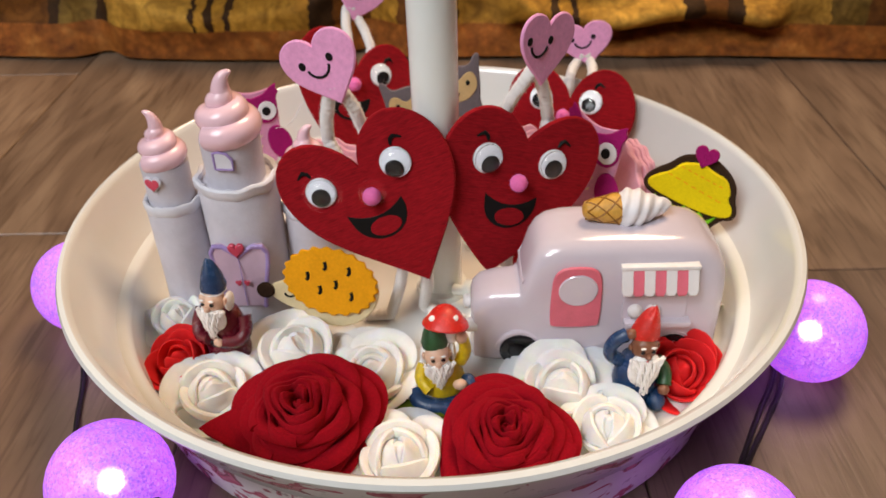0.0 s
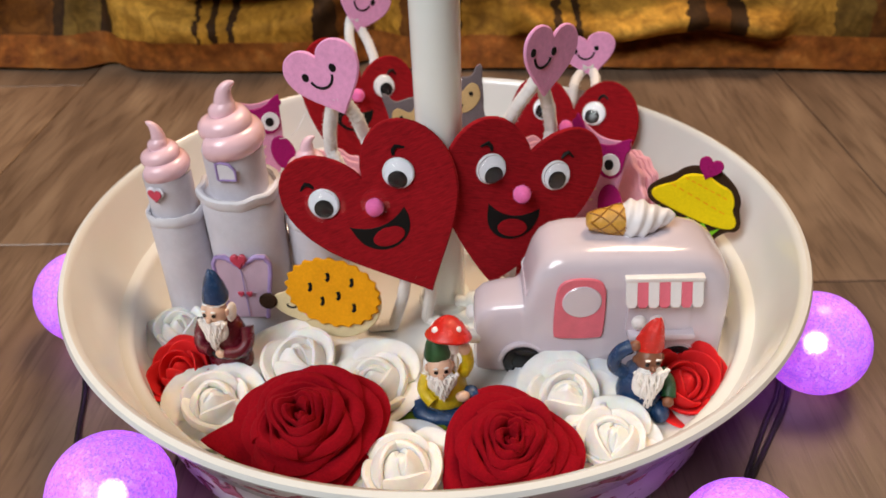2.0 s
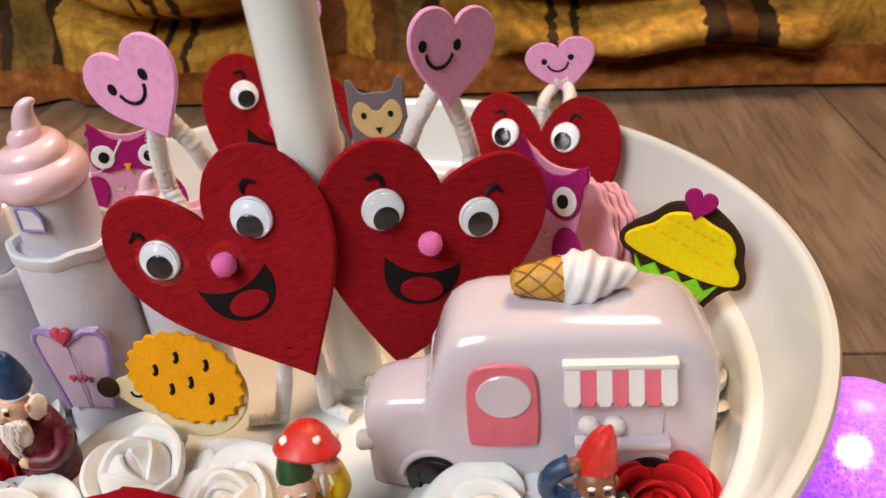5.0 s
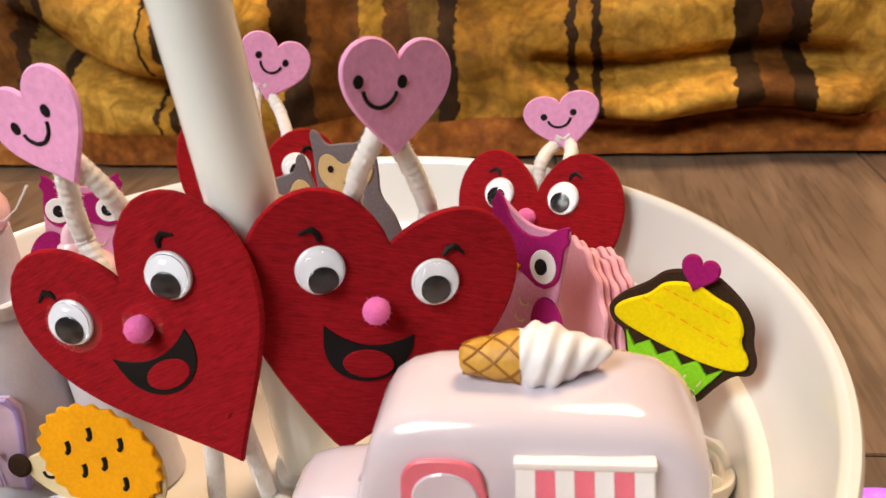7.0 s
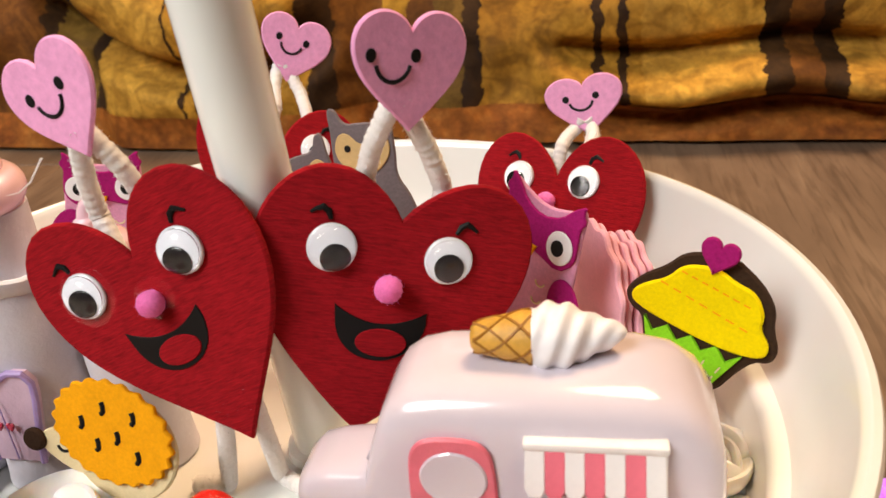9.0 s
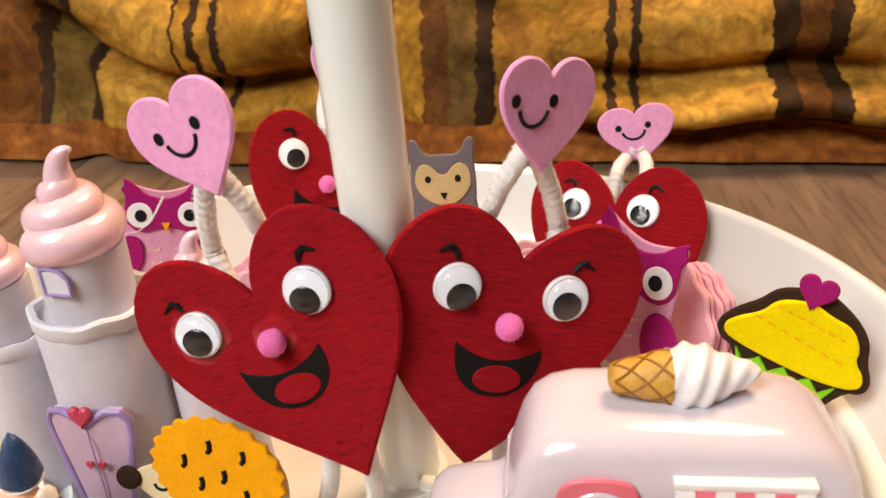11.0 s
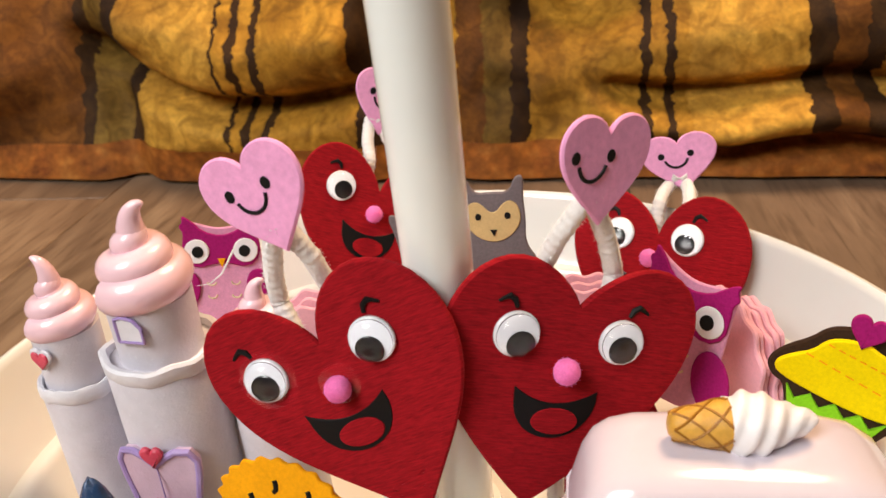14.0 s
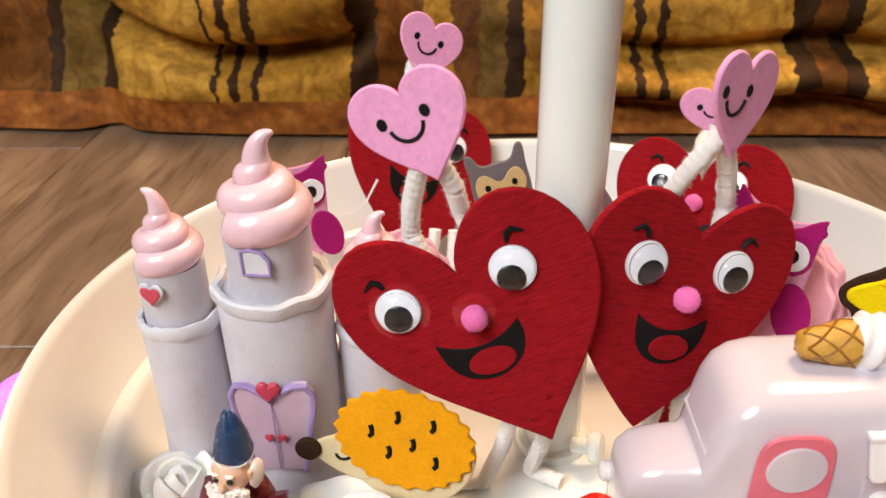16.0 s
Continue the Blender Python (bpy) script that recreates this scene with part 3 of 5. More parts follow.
# ---- felt heart figures ----
def add_face(body, spread=0.0158, cx=-0.0065, ey=0.0508, down=(0, -1), nose_dx=0.0003, drop=0.0138, seed=0):
    """Googly eyes, brows, pompom nose and an open mouth on a felt heart; the loose pupils have slid down."""
    th = 0.0024
    rnd = random.Random(seed)
    for s in (-1, 1):
        ex = cx + s * spread
        r = 0.0063
        white = part("eye_white", lathe([(r * 0.97, 0), (r, 0.0004), (r, 0.0011), (r * 0.93, 0.0016), (r * 0.80, 0.0018), (0, 0.0018)], 32), EYE_WHITE, body, "white googly eye")
        white.location = (ex, ey, th)
        pup = part("pupil", lathe([(0.0036, 0), (0.0036, 0.0004), (0.0033, 0.0006), (0, 0.0006)], 28), BLACK_GLOSS, body, "black loose pupil")
        slide = rnd.uniform(0.0015, 0.0023)
        pup.location = (ex + down[0] * slide + rnd.uniform(-0.0004, 0.0004), ey + down[1] * slide, th + 0.0018)
        dome = part("eye_dome", lathe([(r * 0.93, 0.0017), (r * 0.90, 0.0026), (r * 0.72, 0.0036), (r * 0.4, 0.0043), (0, 0.0045)], 32), DOME, body, "clear plastic dome")
        dome.location = (ex, ey, th)
        dome.visible_shadow = False
        bx, by = cx + s * (spread + 0.0037), ey - 0.0508
        b = [(bx - 0.0026, 0.0578), (bx - 0.0018, 0.0598), (bx - 0.0002, 0.0607), (bx + 0.0012, 0.0600), (bx + 0.0027, 0.0590)]
        if s < 0:
            b = [(2 * bx - x, y) for x, y in b]
        part("brow", tube([(x, y + by, th + 0.0001) for x, y in b], 0.00062, 6, taper=lambda t: 0.6 + 0.9 * math.sin(math.pi * min(1, t + 0.12))), BLACK_INK, body)
    bm = ball((0, 0, 0), 0.0036, 32)
    for v in bm.verts:
        v.co *= 1 + rnd.uniform(-0.035, 0.035)
    # fuzz that stands off the pompom
    for i, v in enumerate(list(bm.verts)):
        if i % 2:
            out = v.co.normalized()
            e = out.orthogonal().normalized() * 0.00010
            tip = v.co + (out + 0.5 * Vector((rnd.uniform(-1, 1), rnd.uniform(-1, 1), rnd.uniform(-1, 1)))) * 0.0005
            bm.faces.new((bm.verts.new(v.co - e), bm.verts.new(v.co + e), bm.verts.new(tip)))
    nose = part("nose", bm, POMPOM, body, "fuzzy pink pompom")
    nose.location = (cx + nose_dx, ey - 0.0088, th + 0.0026)
    w, top = 0.0121, ey - drop
    up = [(cx + w * t, top - 0.0042 * (1 - t * t) - 0.0002 * t) for t in (i / 10 for i in range(-10, 11))]
    low = [(cx + 0.0004 + w * 1.0 * math.cos(a), top - 0.0005 - 0.0140 * abs(math.sin(a)) ** 0.8) for a in (math.pi * i / 22 for i in range(1, 22))]
    part("mouth", plate(up + low, th - 0.0002, 0.0006, 0.00015), BLACK_INK, body, "printed black open mouth")
    part("tongue", plate(oval(cx + 0.0012, top - 0.0093, 0.0068, 0.0039), th + 0.0002, 0.0006, 0.00015), RED_FELT, body)


def chenille(path, radius=0.0021, seed=0):
    """A fuzzy stem: twisted ribs along the path."""
    pts = []
    path = [Vector(p) for p in path]
    for a, b in zip(path, path[1:]):
        k = max(2, int((b - a).length / 0.0005))
        pts += [a.lerp(b, i / k) for i in range(k)]
    pts.append(path[-1])
    for _ in range(6):
        pts = [pts[0]] + [(p + 2 * q + r) / 4 for p, q, r in zip(pts, pts[1:], pts[2:])] + [pts[-1]]
    bm = tube(pts, radius * 0.92, 12)
    rnd = random.Random(seed)
    body = list(bm.verts)
    ridge = [rnd.uniform(-0.03, 0.03) for _ in range(97)]
    for i, v in enumerate(body):
        row = i // 12
        c = pts[min(row, len(pts) - 1)]
        v.co = c + (v.co - c) * (1 + rnd.uniform(-0.03, 0.03) + ridge[row % 97] + (0.045 + 0.6 * ridge[(row // 5) % 97]) * math.sin(row * 1.35 + 0.5 * math.sin(math.pi * (i % 12) / 6)))
    # loose fibres that stand off the pile
    for i in range(0, len(body), 2):
        v = body[i]
        c = pts[min(i // 12, len(pts) - 1)]
        out = (v.co - c).normalized()
        side = Vector((rnd.uniform(-1, 1), rnd.uniform(-1, 1), rnd.uniform(-1, 1)))
        p = v.co - out * 0.0004
        e = out.cross(side).normalized() * 0.00016
        tip = p + (out + 0.45 * side).normalized() * rnd.uniform(0.0008, 0.0015)
        bm.faces.new((bm.verts.new(p - e), bm.verts.new(p + e), bm.verts.new(tip)))
    return bm


def heart_figure(mid, right, up, pmid, pright, pup, arms, legs, label, spread=0.0158, shift=0.0, glued=False, ey=0.0508, nose_dx=0.0003, drop=0.0138, squat=1.0, seed=0, shape=(0.0711, 0.0721, -0.0020, 0.0016, 2.59, 2.02, -0.0059, 0.0060, 2.19)):
    """mid: the middle between the eyes of the red heart; pmid: that of the small pink heart on its stems."""
    m = basis((0, 0, 0), right, up)
    m.translation = Vector(mid) - m.to_3x3() @ Vector((-0.0065, ey, 0.0035))
    fig = thing("heart_figure", m, label, "heart decoration", "felt heart figures")
    body = part("red_heart", plate(full_heart_pts(*shape), 0, 0.0024, 0.0006), RED_FELT, fig)
    fall = m.to_3x3().inverted() @ Vector((0, 0, -1))
    fall = Vector((fall.x, fall.y)).normalized()
    add_face(body, spread, ey=ey, down=fall, nose_dx=nose_dx, drop=drop, seed=seed)
    if glued:
        for gx, gy, gr in ((-0.0065 - spread, ey - 0.0005, 0.0086), (-0.0065 + nose_dx, ey - 0.0080, 0.0060)):
            g = part("glue", lathe([(gr, 0.0), (gr * 0.97, 0.0005), (gr * 0.8, 0.0009), (0, 0.0010)], 28), DOME, body, "clear dried glue")
            g.location, g.visible_shadow = (gx, gy, 0.0023), False
        rnd = random.Random(4)
        for k in range(9):
            fx, fy = rnd.uniform(-0.006, 0.006), rnd.uniform(0.006, 0.0125)
            part("glue_fleck", ball((fx, fy, 0.0024), (rnd.uniform(0.0003, 0.0010), 0.0003, 0.0003), 8, turn=pose(0, 0, 0, 0, 0, rnd.uniform(0, 180))), DOME, body, "fleck of dried glue")
        part("loose_fibre", tube([(-0.012, 0.086, 0.004), (-0.017, 0.082, 0.006), (-0.021, 0.081, 0.007), (-0.025, 0.082, 0.007)], 0.00028, 5, taper=lambda t: 1.2 - t), CHENILLE, fig)
    inv = fig.matrix_world.inverted()
    pm = basis((0, 0, 0), pright, pup)
    pm.translation = Vector(pmid) - pm.to_3x3() @ Vector((-shift, 0.0168 * squat, 0.0015))
    pink = part("pink_heart", plate([(x, y * squat) for x, y in full_heart_pts(0.0306, 0.0275, -0.0010, 0.0025, 2.84, 2.0, 0.0010, 0.0010, 0.655)], 0, 0.0016, 0.0005), PINK_FELT, fig, "small pale pink felt heart")
    pink.matrix_local = inv @ pm
    for s in (-1, 1):
        part("eye_dot", plate(oval(s * 0.0059 - shift, 0.0168 * squat, 0.00135, 0.0016 * squat, 16), 0.0015, 0.0004, 0.0001), BLACK_INK, pink)
    part("smile", tube([(0.0046 * math.sin(a) - shift, squat * (0.0156 - 0.0048 * math.cos(a)), 0.0016) for a in (radians(-78 + 13 * i) for i in range(13))], 0.00055, 6), BLACK_INK, pink)
    tip = pm @ Vector((0, 0.002, -0.001))
    for i, foot in enumerate(arms):
        f = fig.matrix_world @ Vector((*foot, -0.0034))
        o = pm.to_3x3() @ Vector((0.0028 * (-1 if i == 0 else 1), 0.001, -0.0006))
        g = fig.matrix_world @ Vector((foot[0], 0.0680, -0.0044))
        mid2 = (g + tip + o) / 2 + pm.to_3x3() @ Vector((0.0010 * (-1 if i == 0 else 1), 0, 0))
        part("arm", chenille([inv @ f, inv @ g, inv @ mid2, inv @ (tip + o), inv @ (tip + o * 0.3 + Vector((0, 0, 0.004)))], 0.0028, i), CHENILLE, fig, "white chenille stem")
    for i, path in enumerate(legs):
        part("leg", chenille([inv @ Vector(p) for p in path], 0.0027, 7 + i), CHENILLE, fig, "white chenille stem")
    return fig


heart_figure((-0.0266, -0.0221, 0.0852), (0.914, -0.008, 0.405), (-0.39, 0.173, 0.904), (-0.0385, -0.0174, 0.1314), (0.899, -0.194, 0.393), (-0.372, 0.135, 0.918),
             ((-0.0125, 0.051), (0.0025, 0.051)),
             (((-0.0085, -0.0235, 0.055), (-0.013, -0.021, 0.030), (-0.018, -0.0165, 0.0115), (-0.029, -0.0165, 0.0108)),
              ((-0.001, -0.0235, 0.052), (-0.001, -0.019, 0.030), (-0.0035, -0.0115, 0.0115), (0.006, -0.0165, 0.0108))),
             "laughing red felt heart figure with googly eyes, tilted against the pole", 0.0166, glued=True, nose_dx=0.0021, drop=0.0136, seed=1)
heart_figure((0.0385, -0.0100, 0.0845), (0.903, 0.314, -0.290), (0.211, 0.2225, 0.952), (0.0442, -0.0075, 0.1337), (0.721, 0.665, -0.193), (0.1415, 0.131, 0.981),
             ((-0.0150, 0.051), (0.0055, 0.051)),
             (((0.034, -0.0125, 0.046), (0.034, -0.0065, 0.028), (0.034, -0.0025, 0.0112)), ((0.041, -0.0105, 0.046), (0.043, -0.0045, 0.028), (0.045, -0.0005, 0.0112))),
             "red felt heart figure with googly eyes, leaning behind the toy truck", 0.0150, 0.0036, drop=0.0150, nose_dx=0.0005, seed=2, shape=(0.0718, 0.0709, 0.0004, 0.0050, 2.52, 1.75, -0.0040, -0.0040, 0.48))
heart_figure((-0.0412, 0.1215, 0.0722), (0.83, 0.37, -0.42), (0.1, 0.45, 0.88), (-0.0386, 0.1491, 0.1076), (0.845, 0.32, -0.43), (0.2, 0.25, 0.95),
             ((-0.010, 0.051), (0.004, 0.051)),
             (((-0.036, 0.100, 0.040), (-0.038, 0.095, 0.024), (-0.040, 0.090, 0.0112)), ((-0.028, 0.103, 0.038), (-0.029, 0.098, 0.024), (-0.030, 0.093, 0.0112))),
             "dark red felt heart figure standing at the back of the tray", 0.0158, ey=0.0535, seed=3)
heart_figure((0.0722, 0.1038, 0.0590), (0.905, -0.42, 0.065), (0.10, 0.50, 0.85), (0.0835, 0.1314, 0.0825), (0.99, 0.047, 0.125), (-0.13, 0.35, 0.93),
             ((-0.008, 0.051), (0.004, 0.051)),
             (((0.062, 0.080, 0.024), (0.061, 0.077, 0.016), (0.060, 0.075, 0.0112)), ((0.071, 0.076, 0.024), (0.072, 0.073, 0.016), (0.073, 0.071, 0.0112))),
             "red felt heart figure leaning on the back rim of the tray", 0.0138, ey=0.0535, squat=0.84, seed=4)


# ---- castle ----
def frosting(bm, c, r, h, turns=2.35, lean=(0, 0), mat=1):
    """Soft-serve: a tapering roll wound upwards, ending in a curled horn."""
    core = [(r * 0.86, 0.0), (r * 0.82, h * 0.16), (r * 0.60, h * 0.40), (r * 0.34, h * 0.62), (0, h * 0.76)]
    lathe(core, 24, bm, turn=Matrix.Translation(c), mat=mat)
    pts, rad = [], []
    n = 110
    for i in range(n + 1):
        t = i / n
        if t < 0.80:
            q = t / 0.80
            a = 2 * math.pi * turns * q - 2.2
            rho = r * 0.62 * (1 - q ** 1.6)
            rad.append(r * (0.26 + 0.17 * (1 - q)))
            pts.append((c[0] + rho * math.cos(a), c[1] + rho * math.sin(a), c[2] + h * (0.20 + 0.50 * q ** 1.05)))
        else:
            k = (t - 0.80) / 0.20
            rad.append(r * (0.26 * (1 - k) ** 0.7 + 0.035))
            pts.append((c[0] + lean[0] * (1.5 * k * k - 0.25 * k), c[1] + lean[1] * k * k, c[2] + h * (0.70 + 0.30 * math.sin(k * 1.45))))
    tube(pts, 1.0, 16, bm, mat, taper=lambda t: rad[min(n, int(round(t * n)))])


def ledge_profile(r, z, bm, c, rnd, mat=2):
    """The chipped, wavy lip round the top of a tower."""
    n = 40
    rings = []
    wav = [1 + 0.014 * math.cos(9 * 2 * math.pi * i / n) + rnd.uniform(-0.022, 0.022) for i in range(n)]
    chip = [rnd.uniform(-0.0005, 0.0005) for i in range(n)]
    for rr, zz in ((r * 0.98, z - 0.0035), (r * 1.03, z - 0.0022), (r * 1.03, z + 0.0008), (r * 0.99, z + 0.0016), (r * 0.90, z + 0.0012), (r * 0.88, z - 0.0012), (r * 0.6, z - 0.0014)):
        rings.append([bm.verts.new((c[0] + rr * wav[i] * math.cos(2 * math.pi * i / n), c[1] + rr * wav[i] * math.sin(2 * math.pi * i / n), zz + chip[i])) for i in range(n)])
    for a, b in zip(rings, rings[1:]):
        for i in range(n):
            bm.faces.new((a[i], a[(i + 1) % n], b[(i + 1) % n], b[i])).material_index = mat
    bm.faces.new(rings[-1]).material_index = mat


def tower(parent, c, z0, z1, z2, z3, rlow, rup, rfrost, lean, seed):
    rnd = random.Random(seed)
    part("tower_wall", lathe([(rlow * 1.06, z0), (rlow * 1.04, z0 + 0.002), (rlow * 0.985, z0 + 0.012), (rlow * 0.97, (z0 + z1) / 2), (rlow * 0.985, z1 - 0.004), (rlow * 0.9, z1 - 0.001), (0, z1 - 0.001)],
                             48, turn=Matrix.Translation((c[0], c[1], 0))), STONE_PAINT, parent, "pale grey-lilac resin tower")
    bm = bmesh.new()
    ledge_profile(rlow, z1, bm, c, rnd, 0)
    part("ledge", bm, LEDGE_PAINT, parent, "chipped white ledge")
    part("turret", lathe([(rup * 1.0, z1 - 0.002), (rup * 0.98, z1 + 0.003), (rup, z2 + 0.002), (0, z2 + 0.002)], 40, turn=Matrix.Translation((c[0], c[1], 0))), STONE_PAINT, parent)
    bm = bmesh.new()
    frosting(bm, (c[0], c[1], z2 - 0.001), rfrost, z3 - z2, lean=lean, mat=0)
    part("frosting_roof", bm, FROSTING, parent, "glossy pink soft-serve swirl roof")


castle = thing("toy_castle", pose(0, 0, 0), "grey-lilac resin toy castle with pink frosting roofs", "toy castle")
TALL, LOW, BACK = (-0.0790, -0.0050), (-0.1080, -0.0050), (-0.0500, -0.0005)
tower(castle, TALL, 0.0095, 0.0785, 0.0945, 0.1245, 0.0168, 0.0122, 0.0141, (0.0042, 0.0), 1)
tower(castle, LOW, 0.0095, 0.0678, 0.0835, 0.1085, 0.0117, 0.0097, 0.0104, (-0.0030, 0.0), 2)
tower(castle, BACK, 0.0095, 0.0620, 0.0770, 0.0985, 0.0125, 0.0092, 0.0105, (0.0030, 0.0), 3)
for x in (-0.0960, -0.0625):
    part("curtain_wall", rounded_box(0.009, 0.010, 0.040, 0.0015, 2, at=(x, 0.001, 0.0295)), STONE_PAINT, castle)


def on_tower(c, r, x, z):
    """A frame on the front of a round tower."""
    a = math.asin(max(-1, min(1, (x - c[0]) / r)))
    return basis((c[0] + r * math.sin(a), c[1] - r * math.cos(a), z), (math.cos(a), math.sin(a), 0), (0, 0, 1))


win = part("window", plate([(-0.0032, -0.0032), (0.0036, -0.0034), (0.0036, 0.0006), (0.0016, 0.0032), (-0.0012, 0.0040), (-0.0032, 0.0034)], 0, 0.0008, 0.0003), LEDGE_PAINT, castle, "white window with a lilac frame")
win.matrix_local = on_tower(TALL, 0.0122, -0.0797, 0.0912)
part("window_frame", tube([(-0.0034, -0.0034, 0.0006), (0.0038, -0.0036, 0.0006), (0.0038, 0.0008, 0.0006), (0.0018, 0.0034, 0.0006), (-0.0012, 0.0042, 0.0006), (-0.0034, 0.0036, 0.0006), (-0.0034, -0.0034, 0.0006)], 0.0006, 6), LILAC_TRIM, win)
hb = part("heart_badge", plate(heart_pts(0.0078, 0.0072, 0.0058), 0, 0.0010, 0.0003), LEDGE_PAINT, castle, "small red painted heart")
hb.matrix_local = on_tower(LOW, 0.0097, -0.1105, 0.0760)
part("heart_inset", plate([(x, y + 0.0006) for x, y in heart_pts(0.0062, 0.0058, 0.0046)], 0.0009, 0.0007, 0.0003), RED_PAINT, hb)
door_half = [(-0.0074, 0.0), (-0.0092, 0.010), (-0.0112, 0.020), (-0.0116, 0.0245), (-0.0098, 0.0275), (-0.0062, 0.0280), (-0.0028, 0.0262), (0, 0.0238)]
door_out = door_half + [(-x, y) for x, y in door_half[-2::-1]]
dm = on_tower(TALL, 0.0170, -0.0795, 0.0222) @ pose(0, 0, -0.0018) @ Matrix.Diagonal((1.03, 1.13, 1, 1))
dr = part("door", plate(door_out[::-1], 0, 0.0032, 0.0004, warp=lambda c: Vector((c.x, c.y, c.z - 14 * c.x * c.x))), MAUVE_DOOR, castle, "mauve heart-topped double door")
dr.matrix_local = dm
part("door_frame", tube([(x, y, 0.0030 - 14 * x * x) for x, y in door_out], 0.0010, 8), LILAC_TRIM, dr, "lilac painted arch")
part("door_gap", tube([(0, 0.001, 0.0031), (0, 0.023, 0.0031)], 0.00022, 6), LILAC_TRIM, dr)
for s in (-1, 1):
    part("door_knob", plate([(x + s * 0.0018, y + 0.0105) for x, y in heart_pts(0.0026, 0.0026, 0.0021)], 0.003, 0.0009, 0.0003), RED_PAINT, dr)
part("door_heart", plate([(x, y + 0.0238) for x, y in heart_pts(0.0066, 0.0062, 0.005)], 0.0026, 0.0022, 0.0006), RED_PAINT, dr)


# ---- ice-cream truck ----
truck = thing("toy_truck", pose(0, 0, 0), "glossy pale pink toy ice-cream truck", "toy truck")


def truck_body():
    """Body and hood as one lofted shell: rounded cross-sections set along x."""
    bm = bmesh.new()
    n = 32
    secs = []

    def sec(x, y0, y1, z0, z1, r):
        cy, cz, hy, hz = (y0 + y1) / 2, (z0 + z1) / 2, (y1 - y0) / 2, (z1 - z0) / 2
        ring = []
        for i in range(n):
            a = 2 * math.pi * (i + 0.5) / n
            e = r
            c, s = math.cos(a), math.sin(a)
            low = 0.35 if s < 0 else 1.0
            ring.append(bm.verts.new((x, cy + hy * math.copysign(abs(c) ** (e * (low if s < 0 else 1)), c), cz + hz * math.copysign(abs(s) ** (e * low), s))))
        secs.append(ring)

    z0 = 0.0125
    for x, y0, y1, z1, r in ((0.0170, -0.0400, -0.0340, 0.032, 0.7), (0.0172, -0.0445, -0.0290, 0.0385, 0.5), (0.0182, -0.0470, -0.0272, 0.0415, 0.42), (0.0215, -0.0486, -0.0262, 0.0445, 0.4), (0.0270, -0.0492, -0.0260, 0.0462, 0.4),
                             (0.0345, -0.0496, -0.0256, 0.0468, 0.38), (0.0365, -0.0500, -0.0240, 0.0476, 0.38), (0.0385, -0.0506, -0.0215, 0.0550, 0.38), (0.0412, -0.0510, -0.0190, 0.0625, 0.38), (0.0440, -0.0512, -0.0170, 0.0665, 0.4), (0.0480, -0.0514, -0.0155, 0.0688, 0.42),
                             (0.0540, -0.0515, -0.0145, 0.0698, 0.42), (0.0750, -0.0516, -0.0140, 0.0704, 0.42), (0.0980, -0.0515, -0.0140, 0.0698, 0.42), (0.1060, -0.0513, -0.0145, 0.0682, 0.42),
                             (0.1115, -0.0508, -0.0155, 0.0648, 0.44), (0.1150, -0.0495, -0.0170, 0.0600, 0.46), (0.1166, -0.0470, -0.0190, 0.0530, 0.5), (0.1172, -0.0420, -0.0230, 0.0430, 0.6)):
        sec(x, y0, y1, z0, z1, r)
    for a, b in zip(secs, secs[1:]):
        ring_faces(bm, a, b)
    bm.faces.new(secs[0][::-1])
    bm.faces.new(secs[-1])
    return bm


part("body", truck_body(), TRUCK_PAINT, truck)


def onside(ob, x, z, dy=0.0):
    ob.matrix_local = basis((x, -0.0513 + dy, z), (1, 0, 0), (0, 0, 1))
    return ob


door_o = [(-0.0085, -0.0140), (0.0085, -0.0140), (0.0100, -0.0120), (0.0098, 0.0080), (0.0082, 0.0130), (0.0045, 0.0152), (-0.0045, 0.0152), (-0.0082, 0.0130), (-0.0098, 0.0080), (-0.0100, -0.0120)]


def smooth_loop(pts, k=2):
    for _ in range(k):
        out = []
        for i in range(len(pts)):
            (ax, ay), (bx, by) = pts[i], pts[(i + 1) % len(pts)]
            out += [(ax * 0.75 + bx * 0.25, ay * 0.75 + by * 0.25), (ax * 0.25 + bx * 0.75, ay * 0.25 + by * 0.75)]
        pts = out
    return pts


sd = onside(part("side_door", plate(smooth_loop(door_o), 0, 0.0014, 0.0005), TRUCK_PINK, truck, "coral pink painted side door"), 0.0578, 0.0465)
part("round_window", plate(oval(0.0004, 0.0045, 0.0076, 0.0074, 32), 0.0004, 0.0015, 0.0004), TRUCK_PAINT, sd)
awn = onside(part("awning", rounded_box(0.0300, 0.0020, 0.0045, 0.0006, 2), TRUCK_WHITE, truck, "white awning with coral stripes"), 0.0887, 0.0612)
for k in range(7):
    bm = plate([(-0.0022, 0.0), (0.0022, 0.0), (0.0023, -0.0095), (0.0012, -0.0112), (-0.0012, -0.0112), (-0.0023, -0.0095)][::-1], 0, 0.0014, 0.0004)
    st = part("awning_strip", bm, TRUCK_PINK if k in (1, 3, 5) else TRUCK_WHITE, awn)
    st.matrix_local = pose((k - 3) * 0.00412, -0.0005, 0.0002, -24, 0, 0)
hatch = onside(part("hatch", plate([(-0.0125, -0.008), (0.0125, -0.008), (0.0125, 0.004), (-0.0125, 0.004)], 0, 0.0010, 0.0004), TRUCK_PAINT, truck), 0.0886, 0.0440)
shelf = onside(part("counter_shelf", rounded_box(0.026, 0.0030, 0.0050, 0.0007, 2), TRUCK_PAINT, truck), 0.0900, 0.0350, -0.0018)
